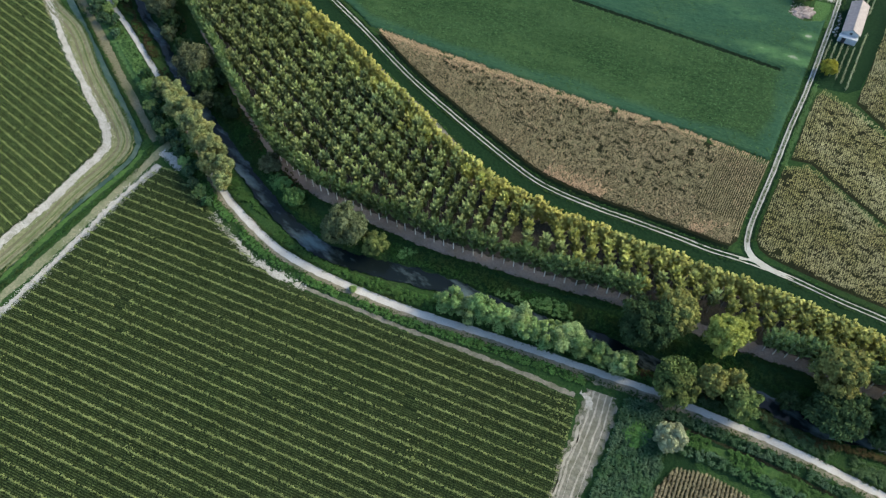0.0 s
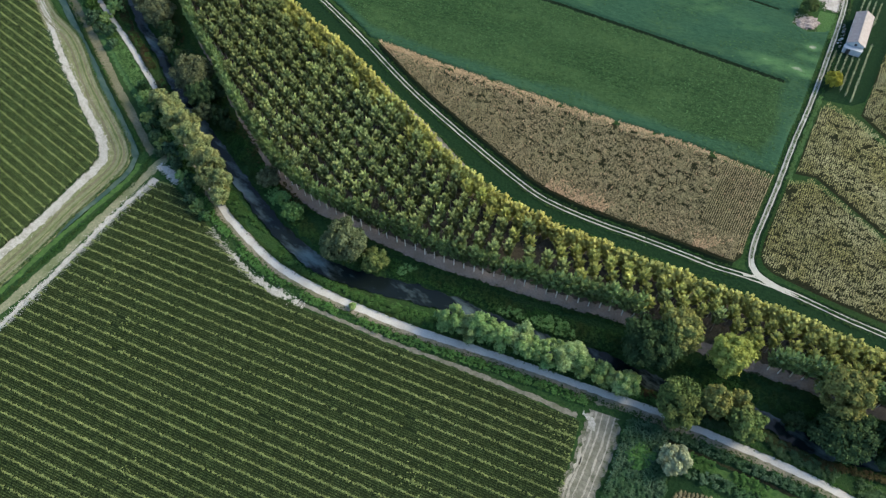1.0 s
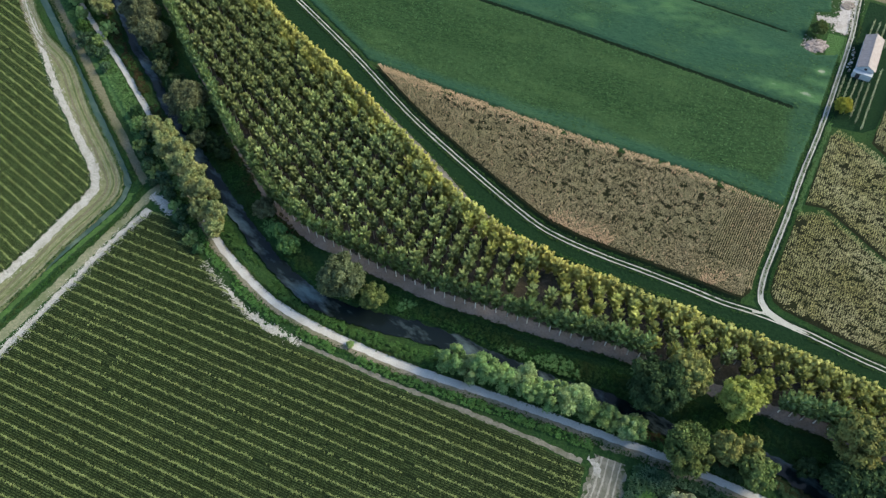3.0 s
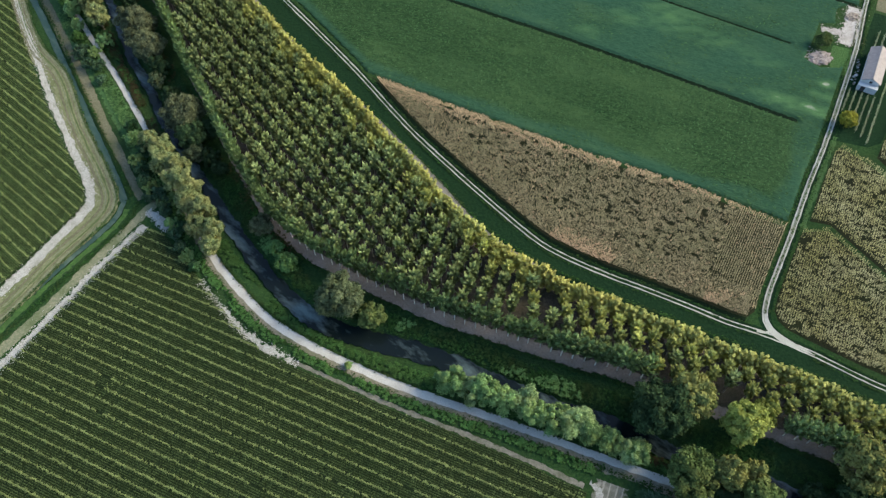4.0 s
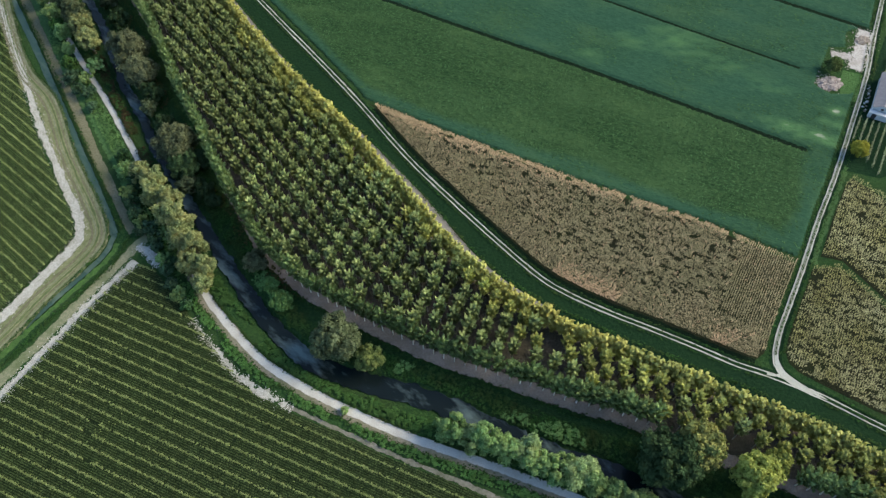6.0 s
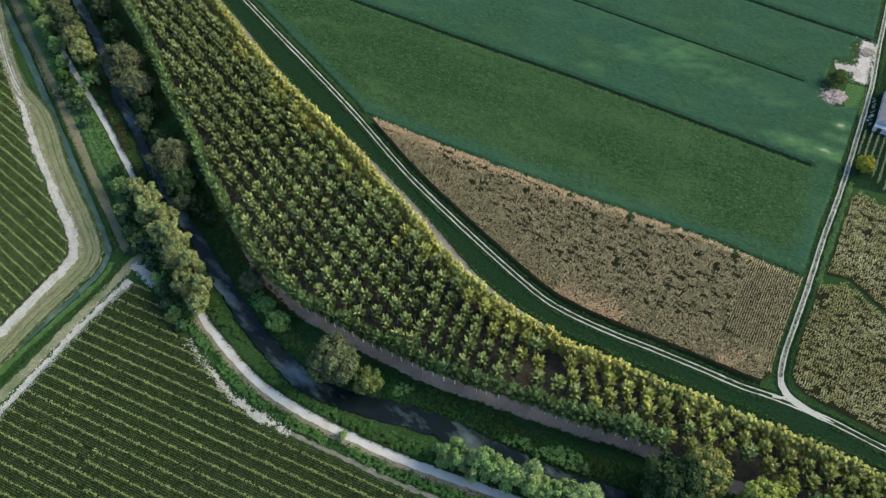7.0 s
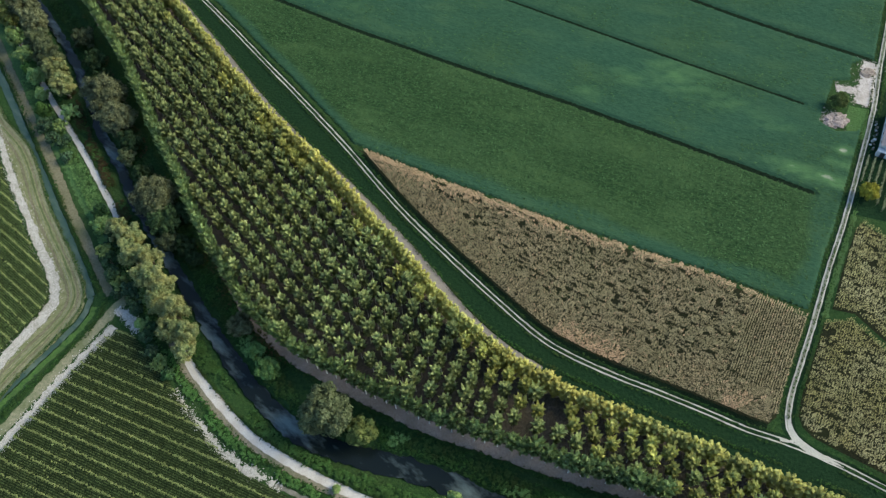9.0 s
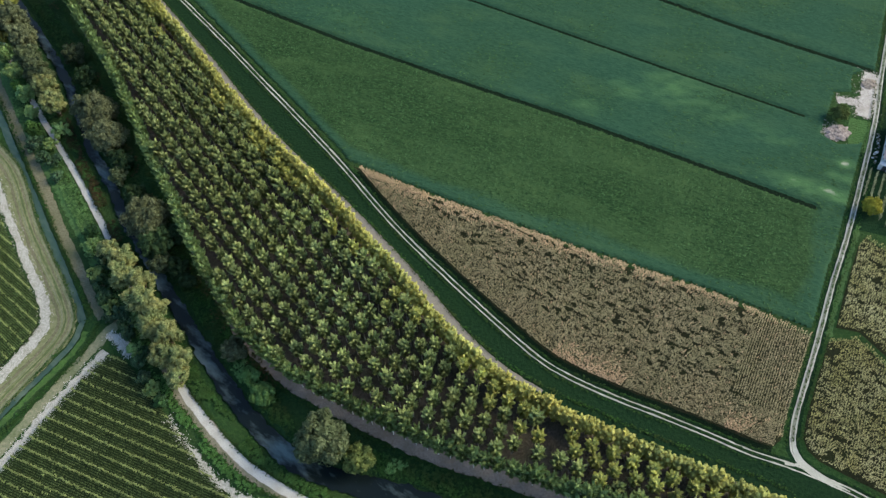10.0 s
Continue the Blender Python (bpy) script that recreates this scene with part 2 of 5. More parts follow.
def canopy_material():
    """Soya leaf cover: olive-green and rough in the main block, smoother and bluer at its margins and beyond the furrow."""
    m, nt, p = nodes_of("soya_canopy")
    fine = noise_fac(nt, 1.3, 0.35, 0.65, 6, (2.0, 0.7, 1.0), -22)
    wide = noise_fac(nt, 0.03, 0.40, 0.64, 4, (2.5, 1.0, 1.0), -24)
    spot = noise_fac(nt, 0.09, 0.52, 0.74, 4, (2.2, 0.9, 1.0), -24)

    def read(label, lo, hi):
        at = nt.nodes.new("ShaderNodeAttribute")
        at.attribute_name = label
        mr = nt.nodes.new("ShaderNodeMapRange")
        mr.inputs["From Min"].default_value, mr.inputs["From Max"].default_value = lo, hi
        nt.links.new(at.outputs["Fac"], mr.inputs["Value"])
        return mr.outputs["Result"]

    olive = mixed(nt, fine, (0.010, 0.031, 0.013), (0.036, 0.073, 0.029))
    olive = mixed(nt, wide, olive, (0.036, 0.074, 0.031))
    olive = mixed(nt, spot, olive, (0.044, 0.086, 0.034))
    blue = mixed(nt, fine, (0.020, 0.057, 0.036), (0.030, 0.074, 0.046))
    blue = mixed(nt, spot, blue, (0.036, 0.080, 0.044))
    col = mixed(nt, read("smooth", 0.0, 1.0), olive, blue)
    col = mixed(nt, read("thin", 0.12, 0.75), col, (0.060, 0.130, 0.058))
    col = mixed(nt, read("thin", 0.75, 1.1), col, (0.27, 0.285, 0.245))
    nt.links.new(col, p.inputs["Base Color"])
    p.inputs["Roughness"].default_value = 0.9
    p.inputs["Specular IOR Level"].default_value = 0.02
    bumped(nt, p, fine, 0.4, 0.2)
    return m


def water_material(name, deep, streak, shine=0.5):
    m, nt, p = nodes_of(name)
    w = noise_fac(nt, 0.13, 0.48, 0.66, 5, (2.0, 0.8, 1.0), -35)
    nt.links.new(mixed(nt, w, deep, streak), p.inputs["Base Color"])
    p.inputs["Roughness"].default_value = 0.12
    p.inputs["IOR"].default_value = 1.33
    p.inputs["Specular IOR Level"].default_value = shine
    bumped(nt, p, noise_fac(nt, 2.0, 0.3, 0.7, 3), 0.15, 0.03)
    return m


M_SOYCANOPY = canopy_material()
# The river's pale sky reflections are painted into its colour as streaks.
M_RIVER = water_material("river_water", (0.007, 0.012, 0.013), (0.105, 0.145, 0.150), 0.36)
M_DITCHWATER = water_material("ditch_water", (0.040, 0.075, 0.066), (0.085, 0.125, 0.100), 0.15)


# ---- building helpers ----
def mesh_from(name, verts, faces, material):
    """A mesh from arrays of places and of faces that all have the same number of corners."""
    verts, faces = np.asarray(verts, dtype=np.float32), np.asarray(faces, dtype=np.int32)
    me = bpy.data.meshes.new(name)
    n, k = faces.shape
    me.vertices.add(len(verts))
    me.vertices.foreach_set("co", verts.ravel())
    me.loops.add(n * k)
    me.loops.foreach_set("vertex_index", faces.ravel())
    me.polygons.add(n)
    me.polygons.foreach_set("loop_start", np.arange(0, n * k, k, dtype=np.int32))
    me.update(calc_edges=True)
    me.materials.append(material)
    return me


def child(name, mesh, parent, label=""):
    ob = new(name, mesh)
    ob.parent = parent
    return tagged(ob, label)


def part(name, bm, material, parent, label=""):
    me = bpy.data.meshes.new(name)
    bm.to_mesh(me)
    bm.free()
    me.materials.append(material)
    return child(name, me, parent, label)


def structure(name, mesh, label, category):
    return tagged(new(name, mesh), label, category, kind="structure")


def smooth_line(pts, step=1.5):
    """A smooth curve through the points (Catmull-Rom), sampled about every step metres."""
    p = np.array(pts, float)
    p = np.vstack([2 * p[0] - p[1], p, 2 * p[-1] - p[-2]])
    out = []
    for i in range(1, len(p) - 2):
        a, b, c, d = p[i - 1:i + 3]
        for u in np.linspace(0, 1, max(2, int(np.hypot(*(c - b)) / step) + 1))[:-1]:
            out.append(0.5 * (2 * b + (c - a) * u + (2 * a - 5 * b + 4 * c - d) * u * u + (3 * b - a - 3 * c + d) * u ** 3))
    out.append(p[-2])
    return np.array(out)


def side_of(line):
    """The unit normals to the left of a line."""
    d = np.gradient(line, axis=0)
    d /= np.hypot(d[:, 0], d[:, 1])[:, None]
    return np.stack([-d[:, 1], d[:, 0]], 1)


def shifted(line, metres):
    """The line moved to its left (minus: right)."""
    return line + side_of(line) * np.reshape(metres, (-1, 1))


def wobble(n, seed, amount, rate=0.25):
    r = np.random.RandomState(seed)
    k = max(3, int(n * rate))
    return np.interp(np.linspace(0, 1, n), np.linspace(0, 1, k), r.uniform(-1, 1, k)) * amount


def ribbon(name, line, width, z, material, ragged=0.0, seed=1, across=5):
    """A strip of ground along a line, with uneven edges."""
    fine = np.linspace(0, len(line) - 1, len(line) * 2 - 1)
    whole = np.arange(len(line))
    if np.ndim(width):
        width = np.interp(fine, whole, width)
    line = np.column_stack([np.interp(fine, whole, line[:, 0]), np.interp(fine, whole, line[:, 1])])
    n = len(line)
    half = np.broadcast_to(np.asarray(width, float) / 2, (n,))
    left, right = half + wobble(n, seed, ragged, 0.9) + wobble(n, seed + 3, ragged * 0.6, 0.25), half + wobble(n, seed + 7, ragged, 0.9) + wobble(n, seed + 5, ragged * 0.6, 0.25)
    nor = side_of(line)
    cols = []
    for u in np.linspace(-1, 1, across):
        off = np.where(u > 0, left * u, right * u)
        pos = line + nor * off[:, None]
        cols.append(np.column_stack([pos, np.full(n, z)]))
    v = np.stack(cols, 1).reshape(-1, 3)
    i = np.arange(n - 1)[:, None] * across + np.arange(across - 1)[None, :]
    i = i.ravel()
    f = np.stack([i, i + 1, i + across + 1, i + across], 1)
    f = f[:, ::-1]
    me = mesh_from(name, v, f, material)
    side = np.tile(np.abs(np.linspace(-1, 1, across)), n).astype(np.float32)
    me.attributes.new("across", "FLOAT", "POINT").data.foreach_set("value", side)
    return me


def inside(poly, x, y):
    """Which of the places lie inside a polygon."""
    poly = np.asarray(poly)
    hit = np.zeros(len(x), bool)
    a = poly
    b = np.roll(poly, -1, axis=0)
    for (x0, y0), (x1, y1) in zip(a, b):
        if y0 == y1:
            continue
        cross = ((y0 > y) != (y1 > y)) & (x < (x1 - x0) * (y - y0) / (y1 - y0) + x0)
        hit ^= cross
    return hit


def sheet(name, poly, z, material):
    bm = bmesh.new()
    bm.faces.new([bm.verts.new((float(x), float(y), z)) for x, y in poly])
    bmesh.ops.recalc_face_normals(bm, faces=bm.faces)
    if bm.faces[:][0].normal.z < 0:
        bmesh.ops.reverse_faces(bm, faces=bm.faces)
    bmesh.ops.triangulate(bm, faces=bm.faces)
    me = bpy.data.meshes.new(name)
    bm.to_mesh(me)
    bm.free()
    me.materials.append(material)
    return me


def distance_to(line, x, y):
    best = np.full(x.shape, 1e9)
    for (ax, ay), (bx, by) in zip(line[:-1], line[1:]):
        dx, dy = bx - ax, by - ay
        u = np.clip(((x - ax) * dx + (y - ay) * dy) / (dx * dx + dy * dy + 1e-9), 0, 1)
        best = np.minimum(best, np.hypot(x - ax - u * dx, y - ay - u * dy))
    return best


def row_plant(rs, blades, height, reach, width, low=0.8):
    """A low bushy plant: single leaf blades that lie out from a stem."""
    v, f = [], []
    for k in range(blades):
        a = 2 * math.pi * (k + rs.uniform(-0.3, 0.3)) / blades
        d = np.array([math.cos(a), math.sin(a)])
        nrm = np.array([-d[1], d[0]]) * width * rs.uniform(0.7, 1.2) / 2
        z1 = height * rs.uniform(low, 1.05)
        z0 = z1 - min(0.3, height * 0.35) * rs.uniform(0.0, 1.0)
        q = d * reach * rs.uniform(0.7, 1.2)
        i = len(v)
        v += [(*(-d * 0.06 - nrm * 0.6), z1 * 0.96), (*(-d * 0.06 + nrm * 0.6), z1 * 0.96), (*(q + nrm), z0), (*(q - nrm), z0)]
        f += [(i, i + 1, i + 2, i + 3)]
    return np.array(v), np.array(f)


def scattered(name, places, kinds, material, seed, low=0.8, high=1.2):
    """Many small plants in one mesh: kinds are (verts, faces); places rows of x, y, z."""
    rs = np.random.RandomState(seed)
    n = len(places)
    pick = rs.randint(0, len(kinds), n)
    vs, fs, base = [], [], 0
    for k, (v, f) in enumerate(kinds):
        at = places[pick == k]
        m = len(at)
        if not m:
            continue
        a = rs.uniform(0, 2 * math.pi, m)
        s = rs.uniform(low, high, m)
        c, si = np.cos(a) * s, np.sin(a) * s
        x = v[None, :, 0] * c[:, None] - v[None, :, 1] * si[:, None] + at[:, 0:1]
        y = v[None, :, 0] * si[:, None] + v[None, :, 1] * c[:, None] + at[:, 1:2]
        z = v[None, :, 2] * s[:, None] + at[:, 2:3]
        vs.append(np.stack([x, y, z], 2).reshape(-1, 3))
        fs.append((f[None] + (np.arange(m) * len(v))[:, None, None] + base).reshape(-1, f.shape[1]))
        base += m * len(v)
    return mesh_from(name, np.vstack(vs), np.vstack(fs), material)


def row_places(poly, angle, spacing, step, seed, jitter=0.12, keep=None, phase=0.0):
    """Places in straight rows at an angle over a polygon, with the number of each row."""
    rs = np.random.RandomState(seed)
    poly = np.asarray(poly)
    c, s = math.cos(radians(angle)), math.sin(radians(angle))
    u, w = poly @ np.array([c, s]), poly @ np.array([-s, c])
    rows = np.arange(math.floor(w.min() / spacing), math.ceil(w.max() / spacing) + 1)
    if keep:
        rows = rows[[keep(int(r)) for r in rows]]
    along = np.arange(u.min(), u.max(), step)
    uu, ww = np.meshgrid(along, rows * spacing + phase)
    uu = uu + rs.uniform(-step * 0.4, step * 0.4, uu.shape)
    ww = ww + rs.normal(0, jitter, ww.shape)
    x, y = (uu * c - ww * s).ravel(), (uu * s + ww * c).ravel()
    ok = inside(poly, x, y)
    return np.column_stack([x[ok], y[ok], np.zeros(ok.sum())])


def patchy(places, scale, level, seed=3):
    """Thins places where a smooth noise is low, so that a field has gaps."""
    keep = [noise.noise(Vector((x * scale, y * scale, seed * 7.3))) > level for x, y, _ in places]
    return places[np.array(keep, bool)]


def streaked(places, angle, along, over, level, seed=3):
    """Thins places by a noise drawn out along the rows."""
    c, s = math.cos(radians(angle)), math.sin(radians(angle))
    keep = [noise.noise(Vector(((x * c + y * s) * along, (y * c - x * s) * over, seed * 7.3))) > level for x, y, _ in places]
    return places[np.array(keep, bool)]


# ---- plan of the ground ----
PATH_LINE = smooth_line([(-187.1, 242.1), (-150.3, 187.7), (-134.9, 166), (-117.7, 142.9), (-99.2, 115.8), (-84.5, 93.9), (-69.7, 71), (-63.9, 64.1), (-56.7, 56.7), (-49, 50.1),
                         (-40, 44.7), (-28.4, 39), (-14.9, 33.3), (-2.2, 28.8), (11.7, 24.4), (23.8, 20.2), (38.4, 14.9), (52.6, 10), (60.8, 6.3),
                         (72.7, 1.1), (85.5, -4.8), (97.5, -11.4), (125.7, -27.3), (171.3, -54.1)])
TRACK_LINE = smooth_line([(-147.5, 283.1), (-100.4, 227.4), (-80.3, 203.7), (-65.3, 185.5), (-49.4, 166.3), (-33.7, 146.7), (-15.5, 122.5), (1.5, 103.2), (17, 86.7),
                          (26, 78.1), (34.3, 72.8), (44.2, 67.9), (55.5, 63), (66.5, 58), (75.7, 53.6), (84.7, 50.3), (96.6, 44.6), (107.5, 38.2), (119.3, 31.9), (150, 15.6), (200.6, -12.1)])
SIDE_LINE = smooth_line([(90.2, 47.6), (86.7, 51.9), (86.5, 56.3), (89.2, 63.4), (94.4, 73.2), (101.5, 86.6), (109.4, 102.2), (118.7, 119.2), (130.6, 143.1), (141.1, 164.8),
                         (149.8, 185.8), (171.1, 234.5), (185.2, 266.2)])
GREY_LINE = smooth_line([(-147.5, 277.8), (-108, 227.5), (-82.8, 195), (-58.4, 162.6), (-33.5, 134.4), (-15.1, 111.5), (1.5, 89.4), (12, 78.4), (20.7, 71.9), (30.7, 66.2),
                         (44.3, 59.4), (57.6, 53.5), (70.3, 47.6), (80.3, 43.6), (99.9, 33.9), (120, 22.8), (150.2, 6.8), (200.7, -20.9)])
LEFT_ROW = smooth_line([(-163.4, 256.8), (-135.8, 215.4), (-116, 186.6), (-102.9, 165.1), (-92.5, 145.8), (-82.5, 129.4), (-75.1, 115.5), (-64.7, 99.2), (-54.8, 85.1), (-45.8, 76.6), (-34.5, 69.2),
                        (-11.4, 57.2), (2.4, 51.6), (17.6, 46.7), (34.2, 40.9), (44.2, 38.4), (65, 29.6), (84.7, 21.7), (94.3, 18.2), (125.2, 4.7), (180.7, -20.9)])
RIVER_LINE = smooth_line([(-198, 272.8), (-152.8, 213), (-135.5, 189), (-124.9, 170.4), (-115.6, 153.6), (-105.4, 138.2), (-97.9, 125.9), (-82.5, 104), (-70.7, 88), (-63.9, 79), (-56.6, 69.6), (-48.3, 60.5), (-39.2, 52.9), (-30.1, 48.4), (-20.8, 45.9), (-8.9, 42.8), (0.9, 39.5), (8.9, 36), (24.1, 29.2), (39.1, 24.4), (60.5, 15.5), (78.7, 9.8), (87.8, 4.3), (94, 1.4), (106.2, -1.6), (125.4, -9.5), (181, -37.5)])
DITCH_LINE = smooth_line([(-184.6, 218.4), (-163.5, 187.1), (-150.9, 168.6), (-136.5, 146.1), (-121.8, 123.1), (-109.9, 104.6), (-101.6, 91)])
DITCH_SOUTH = smooth_line([(-101.6, 91), (-102.4, 84.6), (-106, 78.2), (-115.4, 64), (-129.1, 41.1), (-159.6, -11.3), (-185, -55.5)])
CHALK_B = smooth_line([(-188.6, 217), (-169.9, 186.9), (-157.3, 165.6), (-146.5, 147.4), (-135.6, 129), (-128.4, 118.1), (-120.8, 106.6), (-114.7, 97.8), (-111.9, 90.6), (-113.5, 84.1), (-117, 78.2), (-121.9, 68.4), (-127.3, 58.7), (-131.9, 51.8), (-159.9, 4.6), (-190.5, -48.4)])
CHALK_A = smooth_line([(-92.5, 81.4), (-96.3, 75.8), (-103.2, 64.7), (-114.3, 44.8), (-124.5, 27), (-155.1, -24.1), (-175.5, -59.5)])
FIELD_A = [(-86.1, 78.3), (-90.1, 80.4), (-94.1, 78.1), (-102.6, 63.9), (-113.1, 44.4), (-123.3, 27), (-154.1, -24.1), (-173.5, -59.5), (9.5, -60.2), (25.9, -18.3), (33.8, 6.5), (16.1, 14.2), (1.1, 20.3),
           (-14.5, 25.8), (-27.4, 31.6), (-40.7, 36.9), (-51, 41.4), (-60, 49.8), (-68.9, 59.5), (-78.9, 71.1)]
FIELD_B = np.vstack([shifted(CHALK_B, -1.8), [(-230.7, -48.2), (-226.7, 217.8)]])
in_track = TRACK_LINE[(TRACK_LINE[:, 0] > -31) & (TRACK_LINE[:, 0] < 81)]
corn_low = shifted(in_track, np.full(len(in_track), 3.0))
FIELD_C = np.vstack([corn_low, [(83.7, 56.9), (86.4, 62.9), (92.4, 74.3), (98.5, 85.7)], [(72, 99.9), (36.8, 114.2), (-1.1, 131.4), (-30.6, 146.2)]])


# ---- ground: one sheet to the horizon, cut by the river and the ditches ----
def build_ground():
    far = [260, 320, 420, 600, 1000, 1800, 3200]
    xs = np.concatenate([[-f for f in far[::-1]], np.arange(-212.5, 213, 1.5), far])
    ys = np.concatenate([[-f for f in far[::-1]], np.arange(-82, 300, 1.5), [f + 60 for f in far]])
    x, y = np.meshgrid(xs, ys)
    d = distance_to(RIVER_LINE[::2], x, y)
    z = -1.9 * np.clip(1 - (d - 2.2) / 3.4, 0, 1) ** 1.3
    for line, depth, half in ((DITCH_LINE, 0.8, 0.7), (DITCH_SOUTH, 0.8, 0.5)):
        e = distance_to(line, x, y)
        z = np.minimum(z, -depth * np.clip(1 - (e - half) / 1.2, 0, 1))
    near = (np.abs(x) < 215) & (y > -84) & (y < 304)
    r = np.random.RandomState(4)
    z = z + np.where(near & (z < -0.1), r.normal(0, 0.06, x.shape), 0)
    n, k = x.shape
    i = (np.arange(n - 1)[:, None] * k + np.arange(k - 1)[None]).ravel()
    me = mesh_from("ground", np.column_stack([x.ravel(), y.ravel(), z.ravel()]), np.stack([i, i + 1, i + k + 1, i + k], 1), M_GROUND)
    me.polygons.foreach_set("use_smooth", np.ones(len(me.polygons), bool))
    structure("ground", me, "green river-plain ground with meadow grass and a cut river bed", "ground")


build_ground()
structure("river_water", ribbon("river_water", RIVER_LINE, np.interp(RIVER_LINE[:, 0], [-150, -110, -75, -50, -15, 0, 60, 110], [2.8, 3.2, 3.6, 4.8, 5.8, 5.6, 4.4, 4.8]), -1.1, M_RIVER, 0.5, 3), "dark slow river between overgrown banks, pale sky reflections painted as streaks", "water")
structure("ditch_water", ribbon("ditch_water", DITCH_LINE, 2.3, -0.30, M_DITCHWATER, 0.15, 5), "narrow teal drainage ditch between mown banks", "water")
structure("ditch_water_south", ribbon("ditch_water_south", DITCH_SOUTH, 1.7, -0.30, M_DITCHWATER, 0.15, 6), "dark narrow ditch below a mown grass bank", "water")

# banks and grass strips round the ditch
straw_mid = smooth_line([(-185.4, 217.7), (-156.9, 164.2), (-139.3, 143.8), (-126.1, 121.1), (-111.8, 99.9), (-107, 90.2), (-108.9, 82.6), (-116.5, 70.1), (-123.5, 56.5), (-130.6, 44.5), (-159.9, -5.3), (-190.6, -55)])
structure("mown_strip", ribbon("mown_strip", straw_mid, np.interp(straw_mid[:, 1], [83, 99], [8.0, 7.2]), 0.012, M_STRAW, 0.35, 8), "mown straw-coloured grass strip beside the ditch", "grass")
for k, (off, broad) in enumerate(((-1.1, 0.8), (-0.1, 0.4), (0.8, 0.5), (1.7, 0.5), (2.5, 0.6), (3.2, 0.7))):
    structure("mown_swath", ribbon("mown_swath", shifted(straw_mid, off), broad, 0.05, (M_TANGRASS, M_TRAMPLED, M_SWATH)[k % 3], 0.15, 20 + k, 3), "faint wheel swath in mown dry grass", "grass")
dry_line = smooth_line([(-173.7, 208.1), (-140.4, 157), (-132.6, 146), (-122.2, 129.2), (-116.1, 119.4), (-108.2, 107.8), (-99, 93.7), (-96.9, 90.9)])
structure("dry_strip", ribbon("dry_strip", shifted(dry_line, 0.9), np.interp(dry_line[:, 1], [94, 132], [2.4, 3.3]), 0.014, M_TANGRASS, 0.25, 9), "dry tan grass strip along the ditch", "grass")
structure("meadow", ribbon("meadow", shifted(PATH_LINE, -4.6)[(PATH_LINE[:, 0] > -165) & (PATH_LINE[:, 0] < -96)], 6.6, 0.010, M_MEADOW, 0.5, 64), "light green meadow between ditch and path", "grass")
structure("weed_strip", ribbon("weed_strip", shifted(DITCH_SOUTH[2:], 2.1), 1.7, 0.016, M_LUSH, 0.35, 10), "bright green weeds along the ditch edge", "grass")
structure("grass_lane", ribbon("grass_lane", smooth_line([(-91.1, 90.9), (-94.9, 85), (-104.1, 69), (-115.6, 49), (-126.5, 31.7), (-156.7, -19.9), (-178.1, -57.5)]), 3.0, 0.018, M_TRAMPLED, 0.3, 11), "trampled grey-green grass lane beside the maize", "lane")
structure("chalk_strip", ribbon("chalk_strip", CHALK_B, np.interp(CHALK_B[:, 1], [39, 78, 99, 137, 180], [3.0, 3.2, 2.9, 2.2, 1.7]), 0.022, M_CHALK, 0.4, 12), "pale chalky gravel headland round the maize field", "gravel")
structure("chalk_strip_south", ribbon("chalk_strip_south", CHALK_A, 2.2, 0.022, M_CHALK, 0.6, 13), "ragged pale gravel strip along the maize edge", "gravel")
structure("chalk_strip_east", ribbon("chalk_strip_east", smooth_line([(-70.2, 60.3), (-63.8, 53.8), (-57.3, 47.6), (-50.3, 42.8), (-42.3, 38.8)], 1.0), np.concatenate([np.full(12, 1.0), np.full(40, 1.6)])[:len(smooth_line([(-70.2, 60.3), (-63.8, 53.8), (-57.3, 47.6), (-50.3, 42.8), (-42.3, 38.8)], 1.0))], 0.022, M_CHALK, 0.9, 14), "broken pale gravel beside the field edge", "gravel")
structure("chalk_patch", ribbon("chalk_patch", smooth_line([(-93.1, 86.8), (-90.1, 85.2), (-87.6, 82.8), (-85.8, 80.4)], 0.8), 2.3, 0.026, M_CHALK, 0.9, 15), "pale gravel patch at the field corner", "gravel")
structure("field_margin", ribbon("field_margin", smooth_line([(-42.3, 38.8), (-27.4, 32.5), (-14.5, 27), (1.1, 21.3), (16.1, 15.3), (33.2, 7.9)]), 1.3, 0.02, M_STUBBLE, 0.25, 16), "bare pale margin between maize and verge", "soil")

# river path, lanes and headlands
n = len(PATH_LINE)
wide = np.interp(PATH_LINE[:, 0], [-140, -100, -75, -45, 0, 40, 120], [2.0, 2.1, 2.3, 2.5, 2.3, 2.1, 2.0])
structure("path_shoulder", ribbon("path_shoulder", shifted(PATH_LINE, np.interp(PATH_LINE[:, 0], [-95, -75], [0.0, -0.9])), wide + np.interp(PATH_LINE[:, 0], [-95, -75], [-0.9, 1.3]), 0.016, M_PATHDIRT, 0.45, 17), "tan earth shoulder along the gravel path", "shoulder")
structure("gravel_path", ribbon("gravel_path", PATH_LINE, wide, 0.03, M_PATH, 0.12, 18), "pale grey gravel path along the river", "path")
structure("dirt_margin", ribbon("dirt_margin", shifted(LEFT_ROW, np.interp(LEFT_ROW[:, 0], [-75, -40], [0.2, -0.6])), np.interp(LEFT_ROW[:, 0], [-75, -40], [2.6, 4.0]), 0.018, M_DIRT, 0.35, 19), "bare brown dirt margin beside the poplar trunks", "soil")
plantation = np.vstack([shifted(LEFT_ROW, 1.2), shifted(GREY_LINE, np.interp(GREY_LINE[:, 0], [-45, -5], [-3.0, -1.0]))[::-1]])
